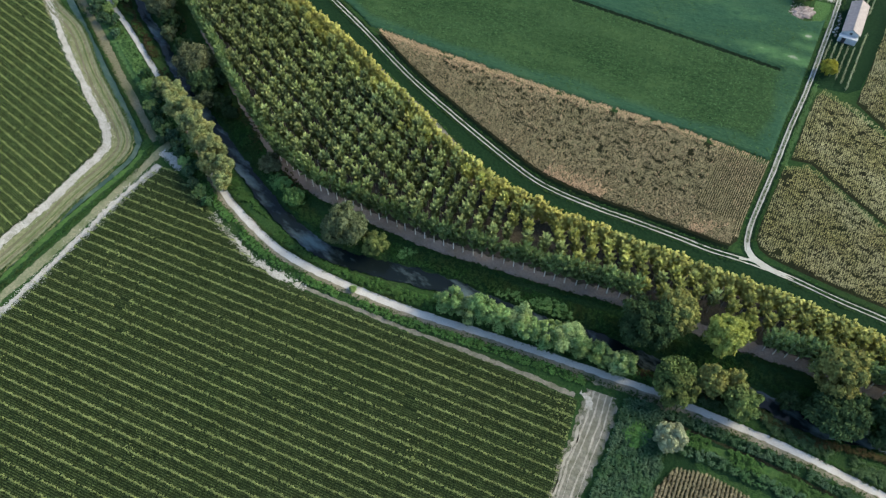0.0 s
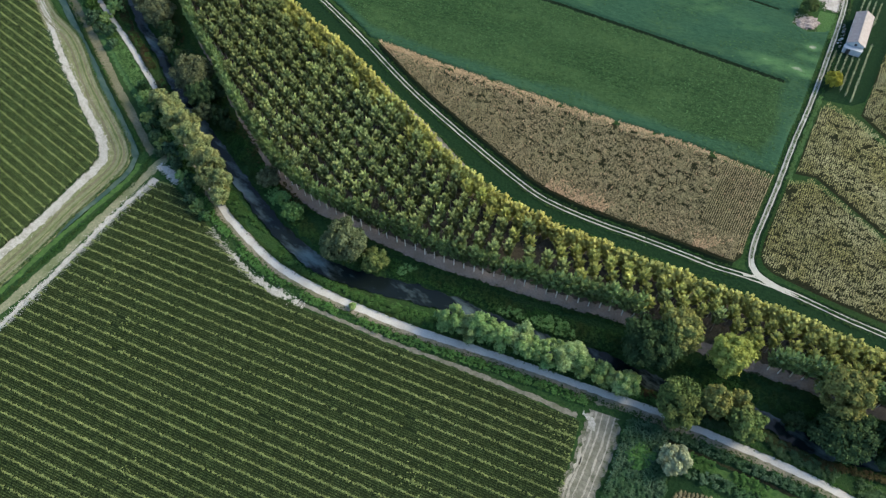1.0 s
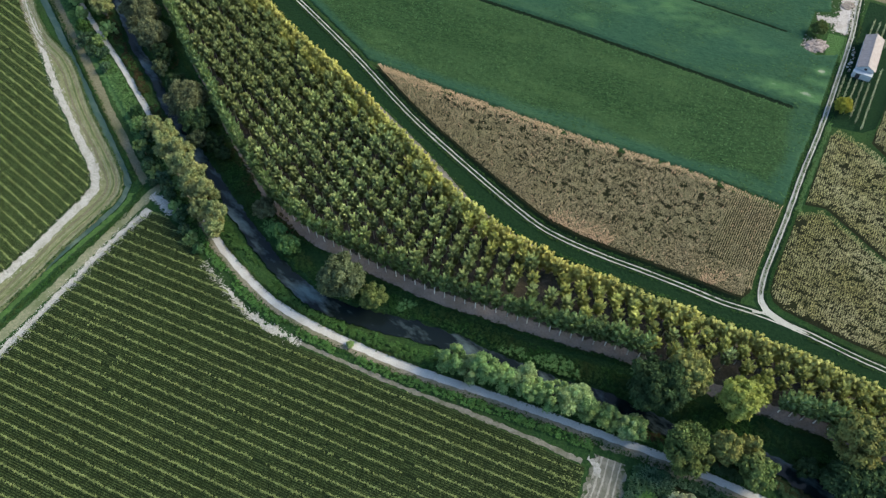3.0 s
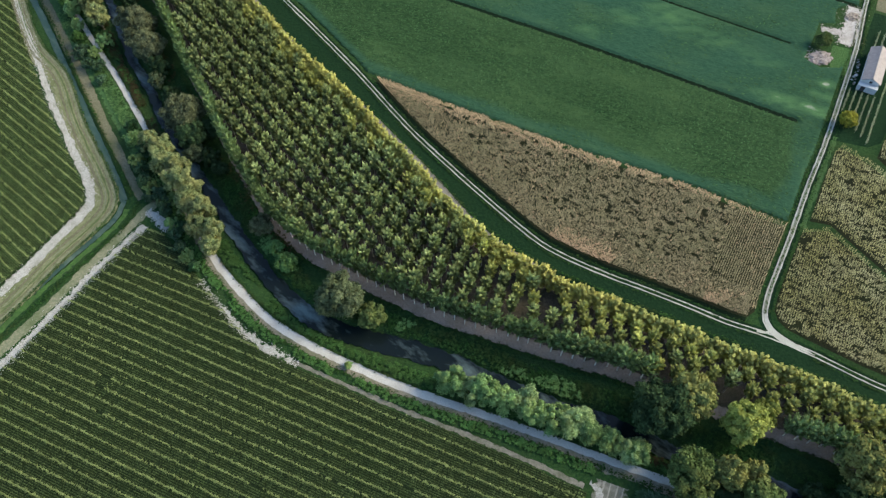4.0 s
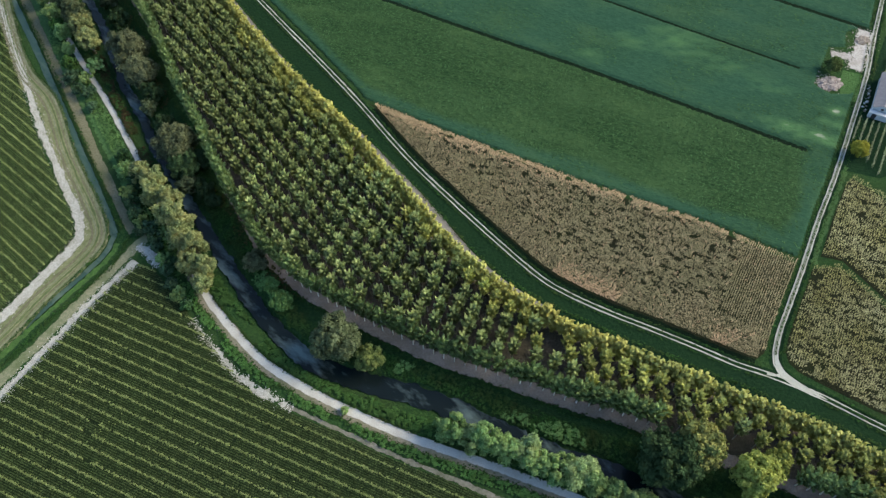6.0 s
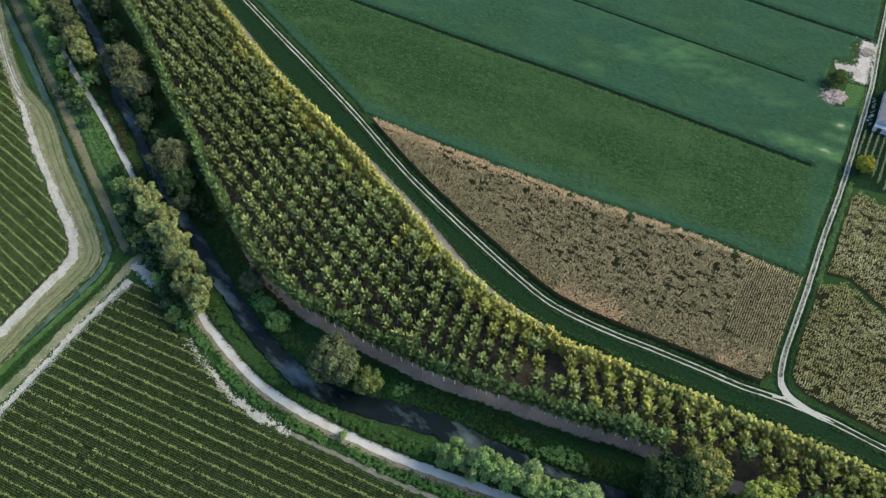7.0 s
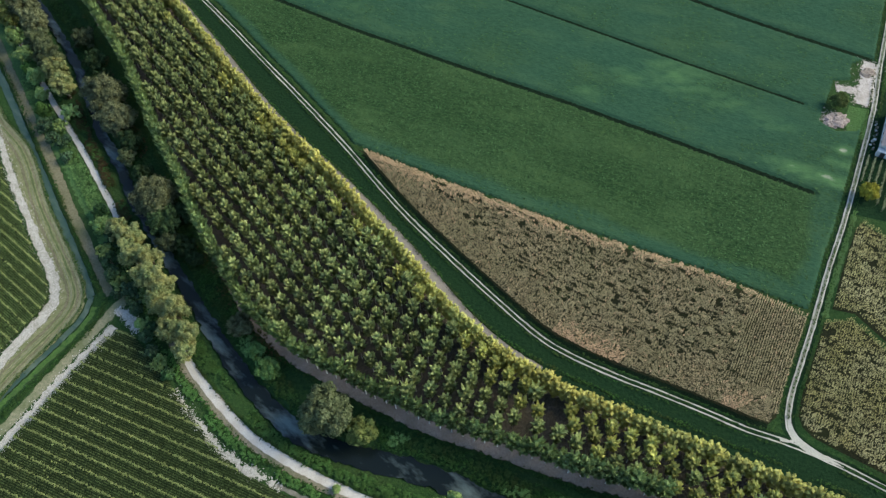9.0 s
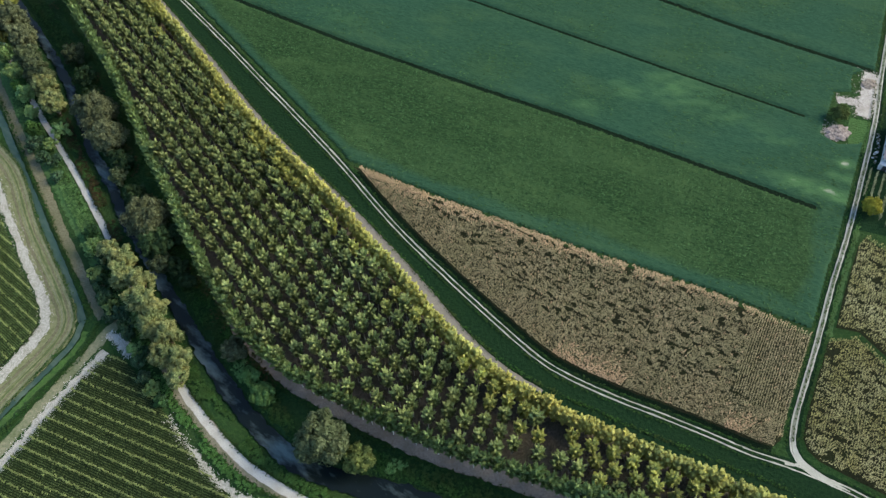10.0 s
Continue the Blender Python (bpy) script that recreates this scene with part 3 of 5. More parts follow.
structure("plantation_floor", sheet("plantation_floor", plantation, 0.010, M_BROWN), "reddish-brown soil under the poplars", "soil")
structure("grey_headland", ribbon("grey_headland", shifted(GREY_LINE, np.interp(GREY_LINE[:, 0], [-45, -5], [-1.8, 0.5]))[GREY_LINE[:, 0] < 26], np.interp(GREY_LINE[GREY_LINE[:, 0] < 26, 0], [-45, -5, 26], [3.4, 3.0, 1.0]), 0.024, M_GREYDIRT, 0.12, 21), "grey bare dirt headland beside the poplars", "soil")


def field_track(name, line, label, seed, lift=0.0, gauge=1.28):
    """A two-wheel farm track: a grass bed with two gravel ruts."""
    root = structure(name, ribbon(name, line, 3.4, 0.014 + lift, M_VERGE, 0.2, seed), label, "road")
    for side in (-gauge / 2, gauge / 2):
        child("wheel_rut", ribbon("wheel_rut", shifted(line, side), 0.40 + wobble(len(line), seed + int(side * 10), 0.10, 0.5), 0.05 + lift, M_RUT, 0.08, seed + int(side * 20), 3), root, "pale gravel wheel rut")
    return root


field_track("road_1", TRACK_LINE, "farm track with two pale gravel ruts and grass between", 31)
structure("road_bed", ribbon("road_bed", SIDE_LINE, 1.2, 0.040, M_RUTBED, 0.12, 44), "pale worn middle of the farm track", "road")
fork = smooth_line([(97.2, 44.2), (94.2, 45.9), (91.2, 47.7), (88.6, 49.7), (87.1, 51.9), (86.6, 54.2), (86.8, 57.4)], 0.8)
structure("road_fork", ribbon("road_fork", fork, np.interp(np.linspace(0, 1, len(fork)), [0, 0.35, 0.55, 0.75, 1], [0.3, 1.5, 2.0, 1.5, 0.4]), 0.066, M_FORK, 0.06, 45), "pale gravel where the two farm tracks meet", "road")
structure("road_spur", ribbon("road_spur", smooth_line([(83.2, 51.0), (85.6, 50.6), (87.4, 51.2)], 0.6), 0.7, 0.070, M_FORK, 0.06, 46), "short pale gravel spur between the two farm tracks", "road")
structure("side_verge", ribbon("side_verge", shifted(SIDE_LINE, -2.2)[(SIDE_LINE[:, 1] > 86) & (SIDE_LINE[:, 1] < 124)], 1.7, 0.026, M_MEADOW, 0.5, 48), "light green grass strip between track and corn", "grass")
field_track("road_2", SIDE_LINE, "straight farm track with two pale ruts to the house", 41, 0.008, 1.14)
structure("verge", ribbon("verge", shifted(TRACK_LINE, -5.6), 8.6, 0.008, M_VERGE, 0.3, 51), "dark green mown verge beside the farm track", "grass")
lane = smooth_line([(40.2, 8.6), (37.5, 0.9), (34.8, -5.3), (32.0, -11.3), (29.2, -18.0), (11.6, -60.2)])
structure("dirt_lane", ribbon("dirt_lane", lane, np.interp(lane[:, 1], [-60, -18, -11, 1, 7.2, 8.6], [8.0, 7.4, 8.4, 9.0, 9.4, 7.6]), 0.02, M_STUBBLE, 0.8, 52), "wide bare dirt lane with pale wheel marks", "lane")
for k, (off, broad) in enumerate(((-3.0, 0.65), (-1.9, 0.5), (-0.6, 0.45), (1.2, 0.5), (2.6, 0.4))):
    structure("lane_rut", ribbon("lane_rut", shifted(lane, off + wobble(len(lane), 90 + k, 0.25, 0.3)), broad, 0.07, M_LANERUT, 0.5 if k == 0 else 0.15, 55 + k, 3), "broad chalky wheel mark at the field side" if k == 0 else "pale wheel mark on the dirt lane", "lane")
structure("lane_mouth", ribbon("lane_mouth", smooth_line([(34.6, 8.6), (37.0, 7.0), (36.2, 4.4)], 0.8), 1.8, 0.075, M_CHALK, 0.8, 59), "pale trodden patch at the mouth of the dirt lane", "lane")
east = PATH_LINE[(PATH_LINE[:, 0] > 33) & (PATH_LINE[:, 0] < 60)]
structure("bare_verge", ribbon("bare_verge", shifted(east, -2.6), 1.9, 0.02, M_PATHDIRT, 0.5, 60), "bare tan earth between path and lane", "soil")


# ---- crops ----


def np_flat(plant):
    """The same plant with its blades lying nearly level."""
    v, f = plant
    return np.column_stack([v[:, :2], 0.40 + (v[:, 2] - 0.40) * 0.45]), f


rs = np.random.RandomState(11)
CORN = [row_plant(rs, 5, 2.2, 0.22, 0.13, 0.55) for _ in range(8)]
ROWPLANT = [row_plant(rs, 3, 0.85, 0.20, 0.23) for _ in range(6)]
BRIGHTPLANT = [row_plant(rs, 4, 1.05, 0.30, 0.21) for _ in range(6)]
LOWLEAF = [np_flat(row_plant(rs, 4, 0.42, 0.45, 0.24)) for _ in range(6)]
WEED = [row_plant(rs, 7, 0.8, 0.45, 0.24, 0.6) for _ in range(6)]


def crop(name, places, kinds, material, seed, label, category, low=0.8, high=1.2):
    tagged(new(name, scattered(name, places, kinds, material, seed, low, high)), label, category, kind="stuff")


def row_field(poly, angle, period, phase, seed, label, west, south, leaf=M_MAIZE):
    """A field in close low rows, every fifth one a brighter yellow-green line."""
    structure("field_soil", sheet("field_soil", poly, 0.012, M_ROWSOIL), "dark weedy soil between the crop rows", "soil")
    near = np.array([(max(x, west), max(y, south)) for x, y in poly])
    gap = period / 5
    low = row_places(near, angle, gap, 0.34, seed, 0.02, lambda r: r % 5 != 0, phase)
    low = low[np.random.RandomState(seed + 6).uniform(0, 1, len(low)) > 0.03]
    crop("green_rows", low, ROWPLANT, leaf, seed + 1, label, "crop")
    top = row_places(near, angle, gap, 0.17, seed + 2, 0.11, lambda r: r % 5 == 0, phase)
    c, s = math.cos(radians(angle)), math.sin(radians(angle))
    number = np.rint((top[:, 1] * c - top[:, 0] * s - phase) / period).astype(int)
    draw = np.random.RandomState(seed + 5)
    share = draw.uniform(0.62, 1.0, 4000)[number + 2000]
    top = top[draw.uniform(0, 1, len(top)) < share]
    crop("yellow_rows", patchy(top, 0.16, -0.62, 9), BRIGHTPLANT, M_TASSEL, seed + 3, "yellow-green taller crop rows at even spacing", "crop", 0.7, 1.25)


def field_weeds(poly, seed):
    """Loose weeds that blur the rows in a few drifts."""
    p = row_places(poly, 15, 0.8, 0.8, seed, 0.4)
    p = p[(p[:, 1] > -38) & (p[:, 0] > -120)]
    drift = np.array([noise.fractal(Vector((x * 0.05, y * 0.05, 8.8)), 1.0, 2.0, 3) + 0.5 * noise.noise(Vector((x * 0.9, y * 0.9, 2.2))) for x, y, _ in p])
    p = p[drift > 0.70]
    p[:, 2] = 0.25
    crop("field_weeds", p, ROWPLANT, M_TASSEL, seed + 1, "pale weeds scattered between the crop rows", "weeds", 0.7, 1.3)


row_field(FIELD_A, -22.05, 2.895, 2.186, 61, "dark green crop in close low rows", -160, -38)
field_weeds(FIELD_A, 65)
row_field(FIELD_B, -37.7, 2.802, 1.484, 71, "green crop rows beside the chalk strip", -186, 22, M_MAIZELIGHT)

# The corn's shadow on the soil, painted as a dark strip.
structure("corn_margin", ribbon("corn_margin", shifted(in_track, np.full(len(in_track), 2.5)), 1.3, 0.02, M_STRIPSHADE, 0.2, 47), "bare soil strip below the ripe corn, darkened as its shadow", "soil")
structure("field_soil", sheet("field_soil", FIELD_C, 0.012, M_SOIL), "dark soil under the ripe corn", "soil")
corn = row_places(FIELD_C, -24.4, 0.62, 0.21, 81, 0.12)
end_line = np.array([(83.7, 56.9), (86.4, 62.9), (92.4, 74.3), (98.8, 86.1)])
low_c = distance_to(corn_low, corn[:, 0], corn[:, 1])
end_c = distance_to(end_line, corn[:, 0], corn[:, 1])
corn = corn[(low_c > 8.7) & (end_c > 14.3)]
head = []
draw = np.random.RandomState(86)
for line, count in ((corn_low, 14), (end_line, 23)):
    run = np.concatenate([[0], np.cumsum(np.hypot(*np.diff(line, axis=0).T))])
    u = np.arange(0, run[-1], 0.25)
    mid = np.column_stack([np.interp(u, run, line[:, 0]), np.interp(u, run, line[:, 1])])
    for k in range(count):
        p = shifted(mid, 0.4 + 0.62 * k) + draw.normal(0, 0.035, mid.shape)
        p = p[inside(FIELD_C, p[:, 0], p[:, 1])]
        if line is end_line:
            p = p[(distance_to(corn_low, p[:, 0], p[:, 1]) > 8.7) | (p[:, 0] > 80.5)]
        head.append(np.column_stack([p, np.zeros(len(p))]))
corn = np.vstack([streaked(corn, -30, 0.32, 1.15, -0.22)] + head)
edge_c = distance_to(np.array([(-31, 147.4), (-1.1, 132.2), (36.8, 114.8), (72, 100.6), (99.2, 87)]), corn[:, 0], corn[:, 1])
low_c = distance_to(corn_low, corn[:, 0], corn[:, 1])
chance = np.random.RandomState(80).uniform(0, 1, len(corn))
wide_edge = np.interp(corn[:, 0], [-30, 40, 100], [2.6, 1.8, 1.1])
blush = np.array([noise.noise(Vector((x * 0.035, y * 0.035, 3.1))) for x, y, _ in corn])
# rim takes the drier leaf with sunlight put into its colour
rim = (edge_c < wide_edge * (1 + 1.9 * chance ** 2)) | ((low_c < 7 * chance ** 1.4) & (blush > 0.2)) | (chance < 0.018)
body = corn[~rim]
body = body[np.random.RandomState(84).uniform(0, 1, len(body)) > 0.18]
crop("corn_field", body, CORN, M_DRYCORN, 82, "ripe tan and grey-green corn with dark gaps", "corn", 0.7, 1.2)
crop("corn_edge", corn[rim], CORN, M_EDGECORN, 83, "dry corn along the field edge, its orange-tan partly painted sunlight", "corn")

side_r = shifted(SIDE_LINE, -2.5)
FIELD_D = np.vstack([[(91.7, 51.5), (89.6, 54.3), (89.4, 57.4)], side_r[(side_r[:, 1] > 59.5) & (side_r[:, 1] < 84.6)], [(110.9, 84.8), (127.6, 60.8), (149.8, 29.9), (152, 18.9), (120.6, 35.3), (108.8, 41.4), (97.7, 47.8)]])
FIELD_D2 = np.vstack([[(112.2, 86.7)], side_r[(side_r[:, 1] > 87.6) & (side_r[:, 1] < 115)] + (1.2, 0), [(123.2, 117.6), (129.9, 110.9), (138.7, 98), (159.2, 68.1), (165.6, 38.6), (166.1, 11.1), (153, 18.9), (150.8, 31.5), (129.2, 62.2)]])
FIELD_E = [(133.4, 113.3), (139.4, 123.4), (153.8, 150.6), (163.4, 168.5), (187.1, 168.4), (188.9, 76.7), (165.1, 69.1), (161.1, 69.7), (140.4, 99.2)]
for poly, angle, seed in ((FIELD_D, 64.6, 91), (FIELD_D2, 64.6, 94), (FIELD_E, 64.6, 97)):
    structure("field_soil", sheet("field_soil", poly, 0.012, M_SOIL), "dark soil under olive corn", "soil")
    rows = row_places(poly, angle, 0.62, 0.30, seed, 0.07)
    rows = rows[(rows[:, 0] < 119 + 0.34 * (rows[:, 1] + 10)) & (np.random.RandomState(seed + 2).uniform(0, 1, len(rows)) > 0.16)]
    crop("olive_corn", streaked(rows, -30, 0.32, 1.2, -0.24, seed), CORN, M_OLIVECORN, seed + 1, "olive-yellow ripening corn in close rows", "corn", 0.7, 1.2)

# soya: a rolling canopy with low leaves, cut by thin furrow strips
track_r = shifted(TRACK_LINE, 2.6)
track_r = track_r[track_r[:, 0] < -34]
side_l = shifted(SIDE_LINE, 1.9)
side_l = side_l[side_l[:, 1] > 86.7]
SOYA = np.vstack([track_r, [(-32, 147.9), (-1.4, 133), (36.5, 115.6), (71.7, 101.2), (98.7, 87.8)], side_l])
FURROWS = [np.array(p) for p in ([(-128, 254), (-75.8, 225), (-39, 204.6), (1.7, 184.3), (39.2, 166.4), (73.5, 148.8), (111.8, 128.6)], [(-50, 257), (12.4, 223.9), (42.7, 207.1), (79.9, 186.6), (118.2, 166)], [(28, 258), (82.1, 224.2), (104.3, 210.4), (122.1, 200.2), (147, 187)])]


FARM = [(125.6, 154.2), (129.6, 154.2), (136.5, 155.5), (150.3, 183), (146.3, 187.8), (139.5, 184.6), (137.2, 177.1), (131.1, 176.5), (126.3, 166.9), (121.7, 158.6)]


def build_soya():
    step = 0.7
    xs, ys = np.arange(-155, 196, step), np.arange(84, 262, step)
    x, y = np.meshgrid(xs, ys)
    r = np.random.RandomState(5)
    z = 0.42 + r.normal(0, 0.05, x.shape)
    edge = np.minimum(distance_to(np.array([(-59.6, 159.6), (-32, 147.9), (-1.4, 133), (36.5, 115.6), (71.7, 101.2), (98.7, 87.8)]), x, y), distance_to(side_l[::3], x, y))
    edge = np.minimum(edge, distance_to(track_r[::4], x, y) * 1.6)
    beyond = y - np.interp(x, FURROWS[0][:, 0], FURROWS[0][:, 1])
    waver = np.array([noise.noise(Vector((a * 0.04, b * 0.06, 1.0))) for a, b in zip(x.ravel(), y.ravel())]).reshape(x.shape)
    smooth = np.clip(np.maximum(1 - (edge + 4 * waver - 4.0) / 3.5, (beyond + 1.0) / 2.0), 0, 1) * (0.85 + 0.3 * waver)
    for f in FURROWS:
        z = z - 0.60 * np.clip(1.3 - distance_to(f, x, y) / (0.85 if f is FURROWS[1] else 1.3), 0, 1)
    z = z + r.normal(0, 0.06, x.shape) * (1 - np.clip(smooth, 0, 1))
    ok = (inside(SOYA, x.ravel(), y.ravel()) & ~inside(FARM, x.ravel(), y.ravel())).reshape(x.shape)
    rim = ok.copy()
    for ax in (0, 1):
        for s in (-1, 1):
            rim &= np.roll(ok, s, ax)
    z = np.where(rim, z, 0.02)
    thin = np.zeros(x.shape)
    for cx, cy, rx, ry, top in ((78.4, 178.4, 16, 9.7, 0.55), (62.7, 177.4, 11, 5.4, 0.45), (92.4, 166.6, 13, 5.4, 0.45), (46.9, 171.0, 9, 4.3, 0.4), (118.4, 133.2, 8.0, 2.8, 1.1), (109.5, 137.4, 10, 3.4, 0.8), (122.3, 140.3, 4, 2.4, 1), (125.0, 146.0, 3.2, 2.4, 0.95), (104.3, 158.0, 14, 5.4, 0.35), (-39.9, 217.2, 18, 5.4, 0.3)):
        u, w = (x - cx) * 0.91 - (y - cy) * 0.42, (x - cx) * 0.42 + (y - cy) * 0.91
        thin = np.maximum(thin, top * np.exp(-(u / rx) ** 2 - (w / ry) ** 2))
    lumps = np.array([noise.fractal(Vector((a * 0.16, b * 0.3, 5.0)), 1.0, 2.0, 4) for a, b in zip(x[thin > 0.05], y[thin > 0.05])])
    thin[thin > 0.05] *= np.clip(0.8 + 0.7 * lumps, 0, 1.5)
    z = z - 0.3 * np.clip(thin - 0.5, 0, 0.6)
    n, k = x.shape
    q = (ok[:-1, :-1] & ok[1:, :-1] & ok[:-1, 1:] & ok[1:, 1:])
    i = (np.arange(n - 1)[:, None] * k + np.arange(k - 1)[None])[q]
    f = np.stack([i, i + 1, i + k + 1, i + k], 1)
    used, inv = np.unique(f, return_inverse=True)
    v = np.column_stack([x.ravel(), y.ravel(), z.ravel()])[used]
    me = mesh_from("soya_canopy", v, inv.reshape(f.shape), M_SOYCANOPY)
    me.attributes.new("thin", "FLOAT", "POINT").data.foreach_set("value", thin.ravel()[used].astype(np.float32))
    me.attributes.new("smooth", "FLOAT", "POINT").data.foreach_set("value", smooth.ravel()[used].astype(np.float32))
    tagged(new("soya_canopy", me), "even blue-green soya canopy with faint paler patches", "soya", kind="stuff")
    p = row_places(SOYA, -26, 1.0, 1.0, 15, 0.3)
    d = np.minimum.reduce([distance_to(g, p[:, 0], p[:, 1]) for g in FURROWS])
    p = p[(d > 1.2) & (p[:, 1] < 246) & ~inside(FARM, p[:, 0], p[:, 1])]
    at = np.clip(((p[:, 1] - 84) / step).astype(int), 0, x.shape[0] - 1), np.clip(((p[:, 0] + 155) / step).astype(int), 0, x.shape[1] - 1)
    p = p[(smooth[at] < np.random.RandomState(18).uniform(0.05, 0.95, len(p)))]
    p = p[thin[np.clip(((p[:, 1] - 84) / step).astype(int), 0, x.shape[0] - 1), np.clip(((p[:, 0] + 155) / step).astype(int), 0, x.shape[1] - 1)] < 0.25]
    p[:, 2] = 0.12
    crop("soya_plants", p, LOWLEAF, M_SOY, 16, "low blue-green soya plants in close rows", "soya")


build_soya()
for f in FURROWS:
    # Strip colour carries the shade inside the furrow.
    structure("furrow", ribbon("furrow", smooth_line(f, 2.0), 1.4 if f is FURROWS[1] else 2.2, 0.03, M_STRIPSHADE, 0.2, 22, 3), "furrow strip across the soya field, darkened as shade", "furrow")


# ---- trees ----
def leaf_quads(rs, centres, normals, size):
    """Leaf clumps as single bent quads facing about along the normals."""
    n = len(centres)
    nrm = normals + rs.normal(0, 0.55, (n, 3))
    nrm /= np.linalg.norm(nrm, axis=1)[:, None]
    t = np.cross(nrm, rs.normal(0, 1, (n, 3)))
    t /= np.linalg.norm(t, axis=1)[:, None]
    b = np.cross(nrm, t)
    s = (size * rs.uniform(0.6, 1.3, n))[:, None]
    v = np.stack([centres - t * s * 0.5, centres - b * s * 0.32 + nrm * s * 0.08, centres + t * s * 0.5, centres + b * s * 0.32 + nrm * s * 0.08], 1).reshape(-1, 3)
    return v, np.arange(4 * n).reshape(n, 4)


def leaf_shards(rs, centres, facing, length, width):
    """Leaf sprays as single pointed triangles that face about along the given directions."""
    n = len(centres)
    nrm = facing + rs.normal(0, 0.5, (n, 3))
    nrm /= np.linalg.norm(nrm, axis=1)[:, None]
    d = np.cross(nrm, rs.normal(0, 1, (n, 3)))
    d /= np.linalg.norm(d, axis=1)[:, None]
    t = np.cross(nrm, d)
    s = rs.uniform(0.6, 1.3, (n, 1))
    v = np.stack([centres - d * s * length * 0.4 - t * s * width * 0.5, centres - d * s * length * 0.4 + t * s * width * 0.5, centres + d * s * length * 0.6], 1).reshape(-1, 3)
    return v, np.arange(3 * n).reshape(n, 3)


def limb(v, f, a, b, ra, rb, sides=7):
    a, b = np.array(a, float), np.array(b, float)
    d = (b - a) / np.linalg.norm(b - a)
    t = np.cross(d, (0.3, 0.9, 0.2))
    t /= np.linalg.norm(t)
    u = np.cross(d, t)
    i = len(v)
    for p, r in ((a, ra), (b, rb)):
        for k in range(sides):
            w = 2 * math.pi * k / sides
            v.append(p + r * (math.cos(w) * t + math.sin(w) * u))
    f += [(i + k, i + (k + 1) % sides, i + sides + (k + 1) % sides, i + sides + k) for k in range(sides)]


def leaf_sprays(rs, centres, along, length, width):
    """Leaf sprays as pointed triangles that run out along the given directions, their flat side about upwards."""
    n = len(centres)
    d = along + rs.normal(0, 0.3, (n, 3))
    d /= np.linalg.norm(d, axis=1)[:, None]
    t = np.cross(d, np.array([0, 0, 0.8]) + rs.normal(0, 0.9, (n, 3)))
    t /= np.linalg.norm(t, axis=1)[:, None]
    s = rs.uniform(0.6, 1.35, (n, 1))
    v = np.stack([centres - d * s * length * 0.4 - t * s * width * 0.5, centres - d * s * length * 0.4 + t * s * width * 0.5, centres + d * s * length * 0.6], 1).reshape(-1, 3)
    return v, np.arange(3 * n).reshape(n, 3)


def poplar(seed, height, leaf=None, base=0.42, reach=1.58, label="young green plantation poplar with a slim pale trunk"):
    """A young poplar: a slim pale trunk and steep feathery shoots. base: where the shoots begin, as a share of the height."""
    rs = np.random.RandomState(seed)
    root = tagged(new("poplar_tree"), label, "tree", "poplar plantation")
    v, f = [], []
    limb(v, f, (0, 0, 0), (0.05, 0, height * 0.5), 0.15, 0.10)
    limb(v, f, (0.05, 0, height * 0.5), (0, 0.05, height * 0.93), 0.09, 0.02)
    cs, ns, out_at = [], [], []
    shoots = 26
    for k in range(shoots):
        a = k * 2.4 + rs.uniform(-0.3, 0.3)
        level = (k + 0.5) / shoots
        z1 = height * (base + (1 - base) * level ** 0.75)
        out = reach * np.interp(z1 / height, [base, 0.55, 0.68, 0.82, 0.93, 1.0], [0.6, 0.8, 0.97, 1.0, 0.74, 0.2]) * rs.uniform(0.85, 1.12)
        tip = np.array([math.cos(a) * out, math.sin(a) * out, z1 * rs.uniform(0.96, 1.03)])
        start = np.array([0, 0, max(height * base * 0.9, tip[2] - out * 1.6 - 0.9)])
        if k % 2 == 0:
            limb(v, f, start, tip, 0.04, 0.012, 4)
        m = 60
        s = rs.uniform(0.06, 1.06, m) ** 0.7
        mid = start + (tip - start) * s[:, None]
        cs.append(mid + rs.normal(0, 1, (m, 3)) * (0.22 - 0.10 * s)[:, None])
        # level keeps the painted top light to the upper shoots
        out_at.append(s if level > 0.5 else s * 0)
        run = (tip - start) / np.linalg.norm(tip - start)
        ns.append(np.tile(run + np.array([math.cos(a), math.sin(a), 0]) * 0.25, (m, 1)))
    # young marks the tips that take the painted-light leaf
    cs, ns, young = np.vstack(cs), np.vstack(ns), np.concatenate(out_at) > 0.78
    child("trunk", mesh_from("trunk", v, f, M_PALEBARK if leaf is M_EDGEPOPLAR else M_SHADEDBARK), root, "slim pale trunk")
    if base < 0.1:
        child("crown", mesh_from("crown", *leaf_shards(rs, cs, ns, 0.72, 0.46), leaf), root)
    else:
        # body leaves first, then the paler tip leaves painted as catching top light
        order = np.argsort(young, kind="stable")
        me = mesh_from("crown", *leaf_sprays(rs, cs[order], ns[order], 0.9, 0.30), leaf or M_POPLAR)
        me.materials.append(leaf if leaf is M_EDGEPOPLAR else M_WARMLITTIP if leaf is M_WARMPOPLAR else M_LITTIP)
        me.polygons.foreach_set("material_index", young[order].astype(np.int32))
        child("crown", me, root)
    return root


